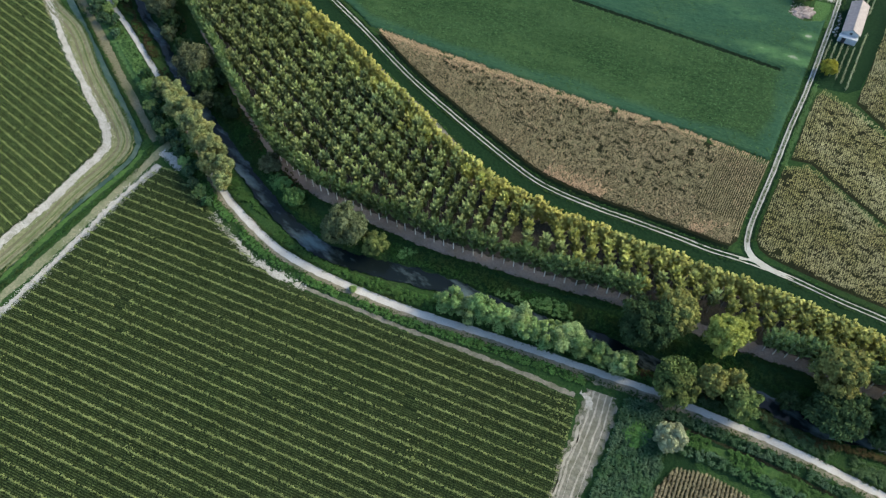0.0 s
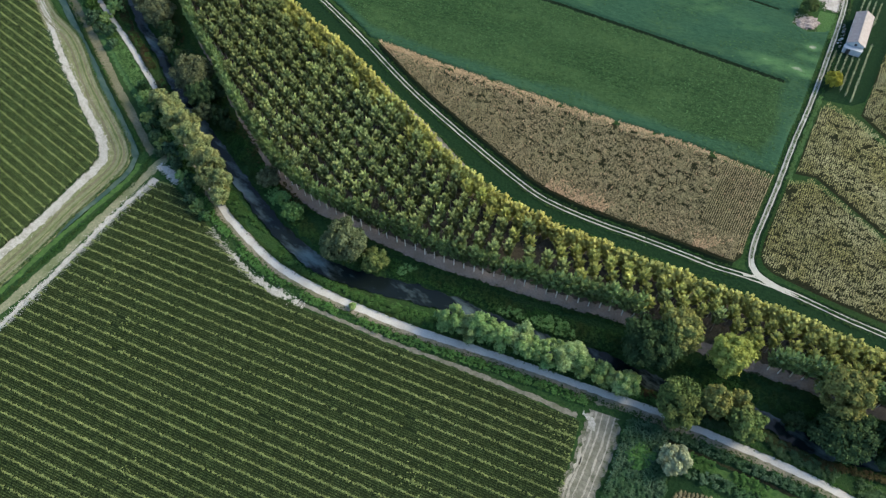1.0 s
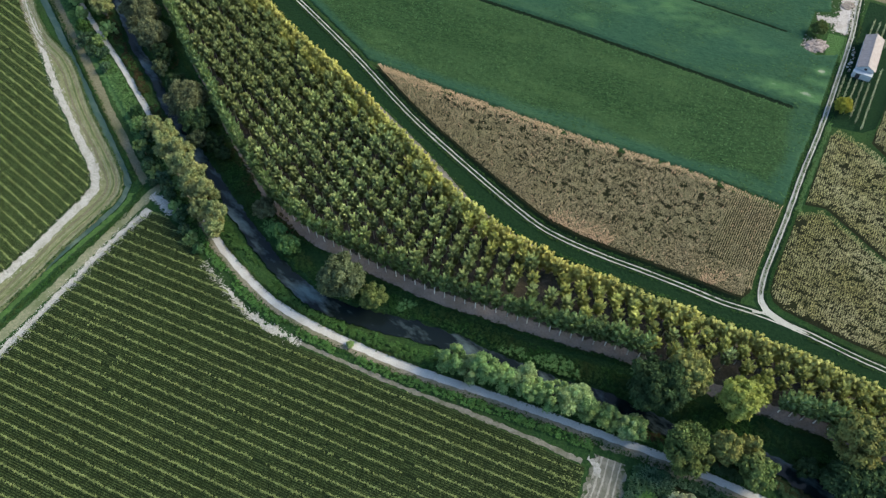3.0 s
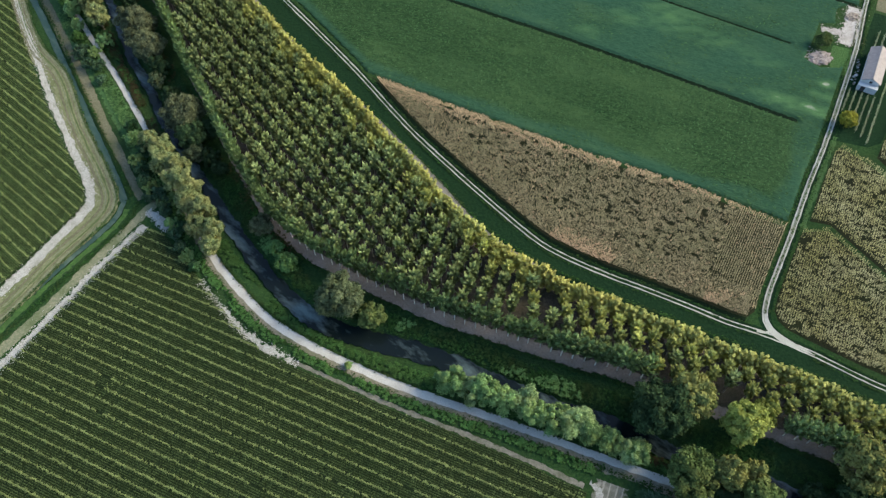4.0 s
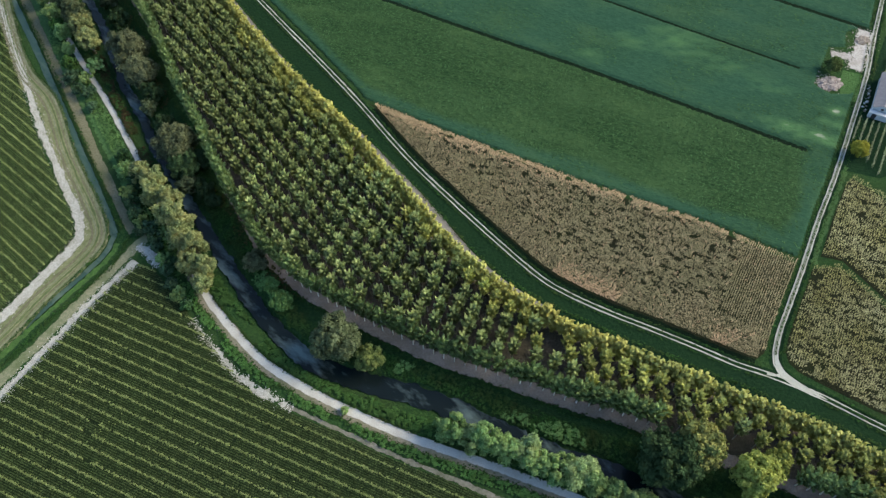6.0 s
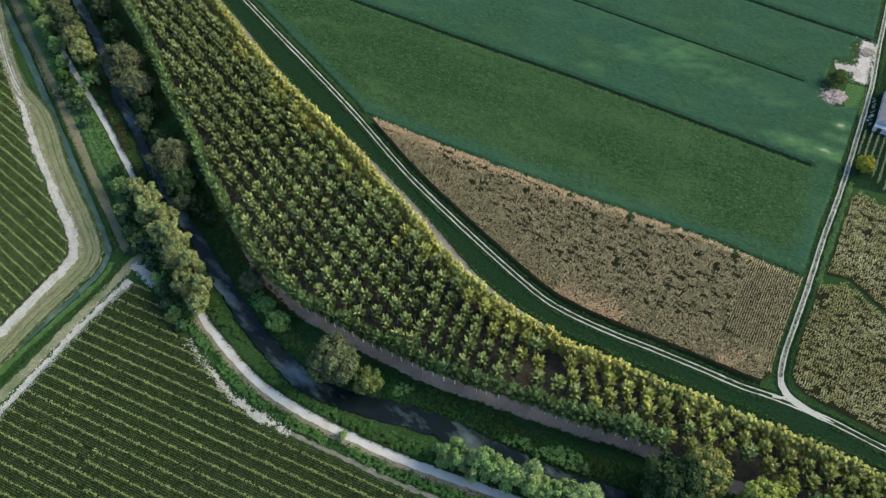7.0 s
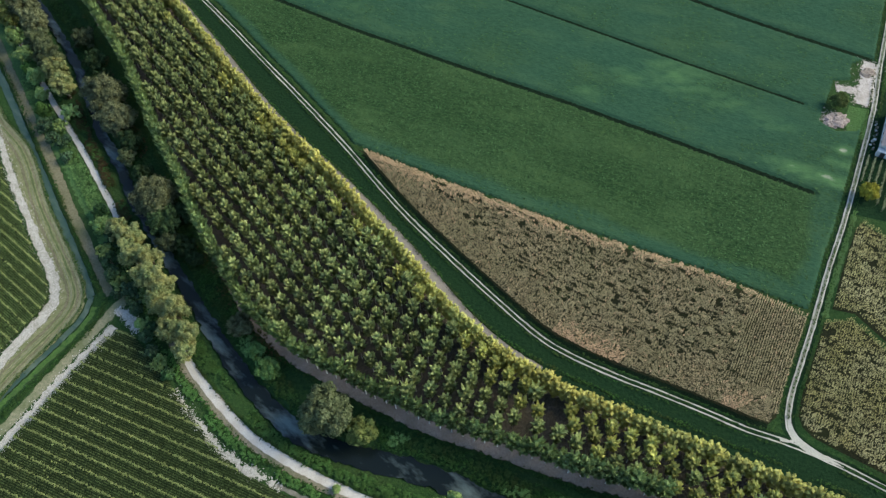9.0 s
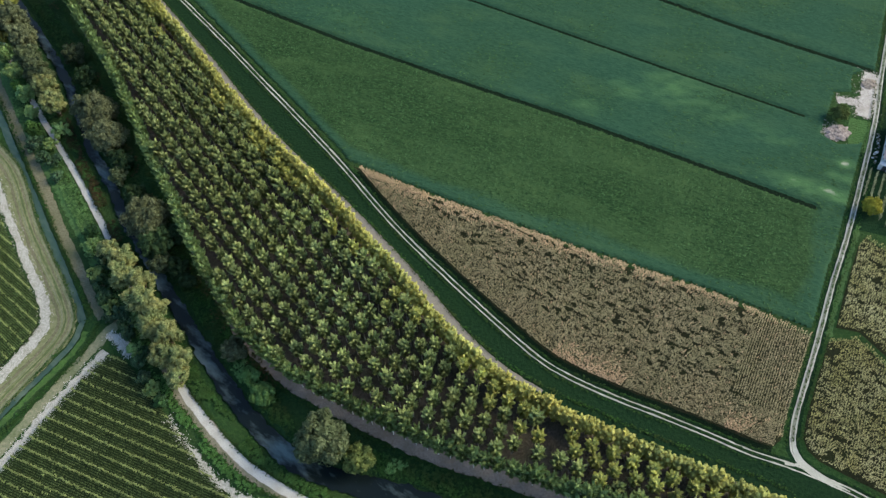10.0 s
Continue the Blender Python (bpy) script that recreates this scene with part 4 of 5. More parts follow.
def broad_tree(name, seed, height, radius, material, label, category="tree", leaf=0.5, lobes=None, base=0.22, flat=0.8, puff=(0.14, 0.33)):
    """A broad crown of leafy lobes on a limbed trunk; a shrub when base is near the ground."""
    rs = np.random.RandomState(seed)
    root = tagged(new(name), label, category)
    v, f = [], []
    top = height * base
    limb(v, f, (0, 0, -0.15), (0.1, 0.05, top + 0.2), 0.045 * height + 0.03, 0.03 * height + 0.02)
    cz = height * (1 + base) / 2
    rz = height * (1 - base) / 2
    n = int(1.3 * (lobes or 22 + radius * 6))
    cs, ns = [], []
    for k in range(n):
        u = 1 - 1.75 * (k + 0.5) / n
        a = k * 2.399 + rs.uniform(-0.3, 0.3)
        w = math.sqrt(max(0, 1 - u * u))
        d = np.array([math.cos(a) * w, math.sin(a) * w, u])
        q = rs.uniform(0.45, 0.98)
        c = np.array([d[0] * radius * q, d[1] * radius * q, cz + d[2] * rz * q * flat / 0.8])
        r = radius * (puff[0] + (puff[1] - puff[0]) * rs.uniform(0, 1) ** 1.4)
        m = int(28 + 30 * (r / leaf) ** 1.8)
        g = rs.normal(0, 1, (m, 3))
        g /= np.linalg.norm(g, axis=1)[:, None]
        g[:, 2] = np.abs(g[:, 2]) * np.where(rs.uniform(0, 1, m) < 0.8, 1, -1)
        p = c + g * r * rs.uniform(0.7, 1.3, 3) * (rs.uniform(0.25, 1.0, (m, 1)) ** 0.5 * 1.12) + rs.normal(0, 0.13 * r, (m, 3))
        p[:, 2] = np.maximum(p[:, 2], 0.05)
        cs.append(p)
        ns.append(g)
        if k % 3 == 0:
            limb(v, f, (0.1, 0.05, top), c * np.array([0.9, 0.9, 1]), 0.016 * height, 0.004 * height, 5)
    lv, lf = leaf_shards(rs, np.vstack(cs), np.vstack(ns) + (0, 0, 0.15), leaf * 1.4, leaf * 1.1)
    child("trunk", mesh_from("trunk", v, f, M_BARK), root)
    child("crown", mesh_from("crown", lv, lf, material), root)
    return root


def place(ob, x, y, z=0.0, turn=0.0, size=1.0):
    ob.matrix_basis = pose(x, y, z, 0, 0, turn) @ Matrix.Scale(size, 4)


def river_depth(x, y):
    d = float(distance_to(RIVER_LINE[::2], np.array([x]), np.array([y]))[0])
    return -1.9 * min(1, max(0, 1 - (d - 2.2) / 3.4)) ** 1.3


def build_poplars():
    kinds = [poplar(100 + k, h) for k, h in enumerate((12.6, 13.2, 13.6, 12.9, 12.3, 13.4, 13.0))]
    kinds += [poplar(120 + k, h, M_GOLDPOPLAR, 0.06, 1.65, "yellowing, sun-tinted poplar leafy to the ground in the edge row") for k, h in enumerate((10.4, 11.0, 9.8))]
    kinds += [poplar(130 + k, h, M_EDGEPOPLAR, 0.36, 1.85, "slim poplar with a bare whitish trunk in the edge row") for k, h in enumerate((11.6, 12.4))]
    kinds += [poplar(140 + k, h, M_WARMPOPLAR, label="poplar near the plantation edge in yellow-green leaf tinted as sunlit") for k, h in enumerate((12.4, 13.0, 12.7))]
    spots = []
    right = shifted(GREY_LINE, np.interp(GREY_LINE[:, 0], [-45, -5], [-5.5, -4.5]))
    left = shifted(LEFT_ROW, 0.1)

    def along(line, gap, lo, hi):
        s = np.concatenate([[0], np.cumsum(np.hypot(*np.diff(line, axis=0).T))])
        for u in np.arange(0, s[-1], gap):
            x, y = np.interp(u, s, line[:, 0]), np.interp(u, s, line[:, 1])
            if lo < x < hi:
                spots.append((x + random.uniform(-0.25, 0.25), y + random.uniform(-0.25, 0.25)))
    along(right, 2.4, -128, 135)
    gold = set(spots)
    edge_from = len(spots)
    along(left, 3.05, -150, 51)
    along(left, 3.05, 82, 135)
    slim = set(spots[edge_from:])
    inner = np.vstack([shifted(LEFT_ROW, 1.9), shifted(GREY_LINE, np.interp(GREY_LINE[:, 0], [-45, -5], [-8.0, -7.0]))[::-1]])
    # the planting rows follow the curve of the plantation in three straight stretches
    pts = []
    for (ox, oy), (ax, ay), (bx, by), west, east in (((-43.77, 110.45), (4.842, 0.767), (-1.791, -4.431), -999, -9), ((-4.16, 75.38), (4.981, 1.083), (-1.331, -4.106), -9, 21.5), ((48.61, 43.1), (4.464, -2.031), (0.115, -4.126), 21.5, 999)):
        for i in range(-70, 70):
            for j in range(-70, 70):
                x, y = ox + i * ax + j * bx, oy + i * ay + j * by
                lean = x - 0.3 * (y - 64)
                if -150 < x < 135 and -20 < y < 270 and west < lean <= east and math.hypot(x - 27.3, y - 55.5) > 2.5 and all(math.hypot(x - u, y - w) > 2.9 for u, w in pts if abs(u - x) < 3):
                    pts.append((x, y))
    pts = np.array(pts)
    for x, y in pts[inside(inner, pts[:, 0], pts[:, 1])]:
        spots.append((x + random.gauss(0, 0.14), y + random.gauss(0, 0.14)))
    # the stretch of the plantation beside the river bend stands as single trees, the rest as one wood
    spots.sort(key=lambda s: math.hypot(s[0] - 0, (s[1] - 62) * 0.9))
    rest = []
    used = set()

    def to_edge(x, y):
        return float(distance_to(GREY_LINE[::3], np.array([x]), np.array([y]))[0])
    for n, (x, y) in enumerate(spots):
        # Yellower kinds towards the sunny edge paint the sunlight into the leaf.
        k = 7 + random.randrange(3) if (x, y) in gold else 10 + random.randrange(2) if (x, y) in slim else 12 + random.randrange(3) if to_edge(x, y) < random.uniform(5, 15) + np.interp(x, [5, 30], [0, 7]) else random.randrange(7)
        m = pose(x, y, 0, random.uniform(-1.5, 1.5), random.uniform(-1.5, 1.5), random.uniform(0, 360)) @ Matrix.Scale(random.uniform(0.95, 1.05) * (1.0 if (x, y) in slim else np.interp(x, [8, 30], [1.0, 0.84])), 4) @ Matrix.Diagonal((np.interp(x, [8, 30], [1.0, 1.22]), np.interp(x, [8, 30], [1.0, 1.22]), 1, 1))
        if k not in used:
            used.add(k)
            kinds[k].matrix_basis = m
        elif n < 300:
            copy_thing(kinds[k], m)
        else:
            rest.append((k, np.array(m)))
    for name, piece, lo, hi, label in (("poplar_trunks", "trunk", 0, 10, "slim trunks of the far poplars in bark greyed as shade"), ("edge_trunks", "trunk", 10, 12, "slim whitish trunks of the far edge row"), ("inner_trunks", "trunk", 12, 15, "slim trunks of the far sun-tinted poplars in bark greyed as shade"),
                                       ("poplar_crowns", "crown", 0, 7, "green crowns of the far plantation poplars"), ("yellowing_crowns", "crown", 7, 10, "yellowing, sun-tinted crowns of the far edge poplars"), ("edge_crowns", "crown", 10, 12, "green crowns of the far edge row above bare trunks"), ("sunny_crowns", "crown", 12, 15, "crowns of the far poplars in yellow-green leaf tinted as sunlit")):
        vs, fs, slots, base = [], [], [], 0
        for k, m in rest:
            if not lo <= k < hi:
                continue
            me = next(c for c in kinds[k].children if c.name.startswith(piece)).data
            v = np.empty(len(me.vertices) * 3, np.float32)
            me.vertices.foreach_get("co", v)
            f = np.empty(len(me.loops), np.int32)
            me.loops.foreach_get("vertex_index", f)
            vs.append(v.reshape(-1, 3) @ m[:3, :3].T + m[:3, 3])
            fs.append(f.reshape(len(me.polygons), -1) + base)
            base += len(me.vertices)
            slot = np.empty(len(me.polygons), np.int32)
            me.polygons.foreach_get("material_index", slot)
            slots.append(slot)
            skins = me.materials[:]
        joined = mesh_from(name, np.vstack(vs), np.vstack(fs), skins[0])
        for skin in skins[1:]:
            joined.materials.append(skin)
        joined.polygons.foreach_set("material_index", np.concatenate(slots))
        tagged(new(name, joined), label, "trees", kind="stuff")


build_poplars()

TREES = [
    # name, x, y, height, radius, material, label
    # Oaks: sunlit crowns painted as amber leaf, shaded ones as dark leaf.
    ("oak_tree", 60.2, 28.4, 14.4, 5.4, M_AMBEROAK, "lit half of a broad oak beside the river, painted in amber leaf", 0.55),
    ("oak_tree", 52.0, 24.6, 13.2, 6.9, M_DARKLEAF, "shaded half of the broad oak, painted in dark green leaf", 0.55),
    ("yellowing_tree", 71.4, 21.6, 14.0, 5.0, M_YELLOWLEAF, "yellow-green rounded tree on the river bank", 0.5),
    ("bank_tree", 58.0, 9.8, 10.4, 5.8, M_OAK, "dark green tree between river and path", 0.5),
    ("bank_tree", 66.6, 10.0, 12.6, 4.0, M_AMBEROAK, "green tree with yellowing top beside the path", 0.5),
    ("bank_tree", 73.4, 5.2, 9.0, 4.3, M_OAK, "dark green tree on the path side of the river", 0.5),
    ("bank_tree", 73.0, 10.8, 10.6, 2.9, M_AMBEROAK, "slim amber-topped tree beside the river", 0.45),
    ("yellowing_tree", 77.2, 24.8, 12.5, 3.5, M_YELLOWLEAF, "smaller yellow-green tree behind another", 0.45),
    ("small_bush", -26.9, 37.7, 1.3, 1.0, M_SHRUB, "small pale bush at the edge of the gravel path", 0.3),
    ("oak_tree", 97.4, 3.6, 10.0, 6.6, M_DARKLEAF, "broad oak over the dark river, shade put into its dark leaf", 0.55),
    ("oak_tree", 98.5, 12.6, 15.0, 6.3, M_AMBEROAK, "large oak above the dark river, sunlit crown painted in amber leaf", 0.55),
    ("oak_tree", 109.4, 2.5, 10.8, 5.0, M_DARKLEAF, "tree behind the large oak, shade put into its dark leaf", 0.5),
    ("round_tree", -30.7, 54.5, 12.4, 6.0, M_GREYLEAF, "rounded grey-green willow on the river bank", 0.5),
    ("round_bush", -21.6, 51.2, 6.6, 3.6, M_OAK, "olive-green bush beside the willow", 0.42),
    ("dark_tree", -88.0, 121.5, 10.9, 6.2, M_BROWNLEAF, "greyish olive-brown tree overhanging the river", 0.45),
    ("dark_tree", -84.0, 113.5, 9.6, 4.6, M_DARKLEAF, "dark shaded tree overhanging the river", 0.45),
    ("bank_tree", -114.0, 163.5, 12.0, 6.4, M_BROWNLEAF, "olive-brown rounded tree at the river bend", 0.5),
    ("dark_tree", -108.4, 154.0, 9.3, 5.2, M_BROWNLEAF, "dark slim tree beside the river bend", 0.45),
    ("silvery_bush", 55.4, -4.0, 6.6, 3.7, M_PALELEAF, "silvery pale round bush with a bare limb", 0.42),
    ("yellow_tree", 127.0, 127.0, 4.6, 2.8, M_LEMON, "small round yellow-green tree beside the farm track", 0.4),
    ("small_tree", 128.8, 165.2, 4.5, 2.8, M_OAK, "small dark green tree beside the rubble heap", 0.4),
    ("dark_bush", -56.6, 80.8, 4.8, 3.3, M_BROWNLEAF, "dull olive-brown bush on the river bank", 0.4),
    ("green_bush", -47.7, 68.5, 4.3, 3.3, M_LUSHLEAF, "bright green bush on the river bank", 0.42),
    ("green_bush", -51.6, 73.6, 3.5, 2.4, M_LUSHLEAF, "green bush on the river bank", 0.4),
]
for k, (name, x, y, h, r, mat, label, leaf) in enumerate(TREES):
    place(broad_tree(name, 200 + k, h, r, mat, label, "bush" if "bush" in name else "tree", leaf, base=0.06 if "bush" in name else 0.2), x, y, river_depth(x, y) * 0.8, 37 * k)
WILLOWS = [(-96.7, 110.1, 9.3, 3.6), (-92.2, 107.6, 10.1, 3.8), (-90.1, 101.7, 11.2, 4.2), (-84.9, 99.5, 11.4, 4.0), (-84.1, 93.5, 12.0, 4.4), (-79.2, 91.4, 11.4, 4.2), (-79.1, 85.7, 11.7, 4.0),
           (-74.2, 83.3, 11.7, 4.2), (-74.0, 77.3, 10.9, 4.0), (-69.4, 76.2, 10.1, 3.6), (-70.0, 72.0, 8.8, 3.0)]
for k, (x, y, h, r) in enumerate(WILLOWS):
    t = broad_tree("willow_tree", 240 + k, h, r * 0.88, M_WILLOW, "olive-yellow willow arching over the river path", "tree", 0.40, lobes=22, base=0.15, puff=(0.16, 0.42))
    tagged(t, group="willows along the path")
    place(t, x, y, 0, 53 * k)
SHRUBS = [(0.8, 31.9, 6.1, 2.6), (5.1, 31.1, 6.9, 2.8), (9.5, 29.7, 7.4, 2.9), (14.1, 28.4, 7.2, 2.8), (18.6, 26.5, 6.7, 2.7), (22.5, 24.7, 6.9, 2.8), (26.9, 23.3, 7.4, 2.9), (31.3, 22.2, 6.9, 2.8),
          (35.5, 20.8, 6.4, 2.7), (39.8, 18.1, 5.6, 2.5), (43.9, 16.2, 6.1, 2.8), (46.8, 14.6, 5.1, 2.2)]
for k, (x, y, h, r) in enumerate(SHRUBS):
    grow = (1.5, 1.3, 1.45, 1.25, 1.55, 1.35, 1.3)[k % 7]
    t = broad_tree("riverside_shrub", 260 + k, h * (0.4 + 0.58 * grow), r * grow, M_PALESHRUB if k % 3 == 1 else M_SHRUB, "pale green leafy shrub between river and path", "bush", 0.36, lobes=15, base=0.05, puff=(0.16, 0.46))
    tagged(t, group="riverside shrubs")
    place(t, x + 0.9 * math.sin(k * 2.1), y + 0.7 * math.cos(k * 2.9), 0, 71 * k)
HEDGE = [(-100.5, 105.1, 3.5, 2.0), (-98.2, 101.8, 3.7, 2.0), (-96.2, 97.1, 3.5, 1.8), (-92.8, 93.9, 3.7, 2.0), (-93.3, 91.3, 2.7, 1.5), (-86.8, 85.4, 3.2, 1.5), (-84.0, 81.2, 3.5, 1.7), (-82.1, 77.5, 3.5, 1.7), (-79.7, 73.2, 3.2, 1.5),
         (-76.9, 69.9, 3.2, 1.6), (-87.7, 88.6, 3.5, 1.9), (-90.2, 92.2, 3.7, 2.1), (-85.5, 89.9, 3.2, 1.8), (-80.7, 80.6, 2.9, 1.6), (-99.2, 109.0, 3.7, 2.1), (-104.4, 113.8, 3.7, 2.1), (-74.3, 66.7, 2.7, 1.4), (-105.9, 119.3, 3.5, 1.9),
         (-125.7, 159.2, 4.5, 2.2), (-133.0, 153.4, 4.3, 2.3), (-125.0, 146.8, 3.7, 2.0), (-128.5, 154.1, 3.2, 1.8), (-129.8, 148.8, 2.7, 1.6), (-122.6, 141.0, 2.7, 1.5)]
for k, (x, y, h, r) in enumerate(HEDGE):
    t = broad_tree("hedge_shrub", 330 + k, h * 1.15, r * 1.3, M_COVER if k % 3 else M_SHRUB, "dark green leafy shrub at the field corner", "bush", 0.38, lobes=16, base=0.04)
    tagged(t, group="shrubs at the field corner")
    place(t, x, y, 0, 83 * k)
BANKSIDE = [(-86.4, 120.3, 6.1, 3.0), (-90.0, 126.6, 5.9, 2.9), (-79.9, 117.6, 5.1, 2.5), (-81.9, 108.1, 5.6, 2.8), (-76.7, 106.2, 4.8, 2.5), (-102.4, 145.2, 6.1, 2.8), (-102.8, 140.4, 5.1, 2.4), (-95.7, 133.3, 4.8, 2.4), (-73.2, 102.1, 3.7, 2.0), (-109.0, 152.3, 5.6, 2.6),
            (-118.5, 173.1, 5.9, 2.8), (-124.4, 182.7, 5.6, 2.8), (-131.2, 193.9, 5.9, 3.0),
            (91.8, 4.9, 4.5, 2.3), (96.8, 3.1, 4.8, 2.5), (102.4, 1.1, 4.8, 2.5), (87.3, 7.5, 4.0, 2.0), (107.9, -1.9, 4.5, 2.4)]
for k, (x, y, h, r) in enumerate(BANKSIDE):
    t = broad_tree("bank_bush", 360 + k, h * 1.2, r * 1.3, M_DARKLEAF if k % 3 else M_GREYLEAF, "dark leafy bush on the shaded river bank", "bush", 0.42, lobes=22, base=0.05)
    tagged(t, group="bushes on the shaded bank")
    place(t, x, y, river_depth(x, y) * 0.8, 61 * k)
NORTH = [(-129.9, 168.4, 10.6, 3.6, M_WILLOW), (-134.3, 175.4, 10.9, 3.7, M_WILLOW), (-138.7, 182.3, 11.2, 4.4, M_GREYLEAF), (-144.5, 189.9, 10.6, 4.2, M_GREYLEAF), (-149.4, 199.9, 12.0, 4.6, M_BROWNLEAF),
         (-156.2, 208.9, 12.2, 5.2, M_BROWNLEAF), (-163.4, 219.6, 12.0, 4.8, M_YELLOWLEAF), (-134.7, 159.3, 6.0, 2.4, M_BRIGHT), (-142.1, 175.0, 6.7, 2.8, M_SHRUB), (-148.4, 184.5, 7.3, 3.2, M_SHRUB),
         (-155.2, 194.0, 8.0, 3.4, M_SHRUB), (-161.6, 204.8, 8.0, 3.6, M_OAK), (-146.0, 179.5, 5.3, 2.4, M_BRIGHT), (-138.1, 167.3, 4.8, 2.2, M_SHRUB), (-168.3, 214.1, 9.3, 4.0, M_SHRUB), (-173.0, 227.7, 10.6, 4.4, M_OAK)]
for k, (x, y, h, r, mat) in enumerate(NORTH):
    t = broad_tree("hedge_tree", 280 + k, h, r, mat, "mixed green tree in the belt along the path", "tree", 0.48, base=0.12)
    tagged(t, group="tree belt north")
    place(t, x, y, 0, 29 * k)


# ---- wild growth along banks and verges ----
def band(line, lo, hi, count, seed, x0=-1e9, x1=1e9):
    """Places scattered beside a line, between two distances to its left."""
    r = np.random.RandomState(seed)
    s = r.uniform(0, len(line) - 1, count)
    i = s.astype(int)
    p = line[i] + (line[i + 1] - line[i]) * (s - i)[:, None] + side_of(line)[i] * r.uniform(lo, hi, count)[:, None]
    p = p[(p[:, 0] > x0) & (p[:, 0] < x1)]
    d = distance_to(RIVER_LINE[::2], p[:, 0], p[:, 1])
    z = -1.9 * np.clip(1 - (d - 2.2) / 3.4, 0, 1) ** 1.3
    q = np.column_stack([p, z])
    return q[z > -1.15]


crop("bank_scrub", patchy(band(RIVER_LINE, 3.0, 8.5, 9000, 301, -180, 130), 0.09, -0.25), WEED, M_BANKLEAF, 302, "green scrub and tall grass on the river bank", "scrub", 0.45, 1.15)
crop("lush_scrub", patchy(band(RIVER_LINE, 3.4, 7.6, 5200, 337, -58, 34), 0.11, 0.12, 5), WEED, M_LUSHLEAF, 338, "bright green clumps of weeds on the river bank", "scrub", 0.6, 1.5)
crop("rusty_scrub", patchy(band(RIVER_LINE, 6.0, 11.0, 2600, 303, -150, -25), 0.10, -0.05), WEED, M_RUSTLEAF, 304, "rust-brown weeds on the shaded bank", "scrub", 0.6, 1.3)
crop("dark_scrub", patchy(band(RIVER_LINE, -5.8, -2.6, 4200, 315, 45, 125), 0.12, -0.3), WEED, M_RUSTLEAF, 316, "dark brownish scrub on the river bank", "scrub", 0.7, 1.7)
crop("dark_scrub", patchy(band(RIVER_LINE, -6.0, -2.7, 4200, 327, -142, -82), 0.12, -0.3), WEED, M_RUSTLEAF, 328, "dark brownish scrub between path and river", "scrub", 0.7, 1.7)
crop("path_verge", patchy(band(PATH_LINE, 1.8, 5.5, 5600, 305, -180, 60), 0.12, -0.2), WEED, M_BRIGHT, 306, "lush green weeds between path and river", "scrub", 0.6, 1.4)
# Same weeds in dark leaf: shade painted along this stretch of the path.
crop("dark_verge", patchy(band(PATH_LINE, 1.5, 5.5, 5600, 335, 56, 125), 0.12, -0.3), WEED, M_DARKLEAF, 336, "weeds between path and river, leaf darkened as shade", "scrub", 0.6, 1.6)
crop("path_verge_south", patchy(band(PATH_LINE, -5.0, -2.6, 3600, 307, -105, 36), 0.10, -0.35), WEED, M_BRIGHT, 308, "green weeds between path and field", "scrub", 0.5, 1.2)
crop("meadow_scrub", patchy(band(PATH_LINE, -6.2, -1.6, 5200, 309, -150, -88), 0.09, -0.35), WEED, M_LUSHLEAF, 310, "thick green weeds between path and ditch", "scrub", 0.45, 1.1)

# green cover and stubble in the corner below the path
COVER = [(45.8, 7.0), (52.2, 6.2), (54.7, 2.8), (54.2, -0.5), (53.6, -8.4), (50.6, -14.6), (49.2, -17.7), (36.5, -49.2), (21.5, -49.2), (34.6, -17.8), (39.9, -8.0), (43.3, 1.4)]
BROAD = [row_plant(np.random.RandomState(312 + k), 8, 1.4, 0.55, 0.26, 0.5) for k in range(5)]
structure("cover_soil", sheet("cover_soil", COVER, 0.012, M_VERGE), "dark weedy soil under the broad-leaved crop", "soil")
crop("cover_crop", patchy(row_places(COVER, 66, 0.9, 0.5, 311, 0.2), 0.2, -0.5), BROAD, M_COVER, 313, "dense blue-green broadleaf crop", "crop", 0.7, 1.5)
corner = PATH_LINE[PATH_LINE[:, 0] > 52]
structure("corner_ground", ribbon("corner_ground", shifted(corner, -8.2), 11.0, 0.008, M_VERGE, 0.6, 61), "dark weedy ground below the path", "grass")
structure("weedy_corner", sheet("weedy_corner", [(54.4, 2.6), (58.0, -1.0), (62.5, -11.6), (56.0, -10.0), (51.7, -14.3), (49.4, -17.4), (50.8, -14.6), (53.8, -8.4), (54.4, -0.5)], 0.010, M_VERGE), "dark weedy ground round the silvery bush", "grass")
structure("green_band", ribbon("green_band", shifted(PATH_LINE, -8.3)[PATH_LINE[:, 0] > 66], 2.6, 0.02, M_WEED, 0.8, 63), "bright green grass band below the path", "grass")
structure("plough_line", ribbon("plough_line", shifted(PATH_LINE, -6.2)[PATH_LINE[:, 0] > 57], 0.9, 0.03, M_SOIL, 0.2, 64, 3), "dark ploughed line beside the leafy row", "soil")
structure("bare_shoulder", ribbon("bare_shoulder", shifted(PATH_LINE, -1.9)[PATH_LINE[:, 0] > 58], 1.5, 0.022, M_PATHDIRT, 0.4, 65), "tan earth shoulder below the gravel path", "shoulder")
crop("weed_patch", patchy(row_places([(45.0, -0.7), (48.7, 0.8), (51.2, -2.0), (50.0, -5.6), (45.3, -5.6)], 30, 0.45, 0.45, 331, 0.2), 0.3, -0.4), WEED, M_BRIGHT, 332, "bright green weeds among broad-leaved plants", "weeds", 1.0, 2.2)
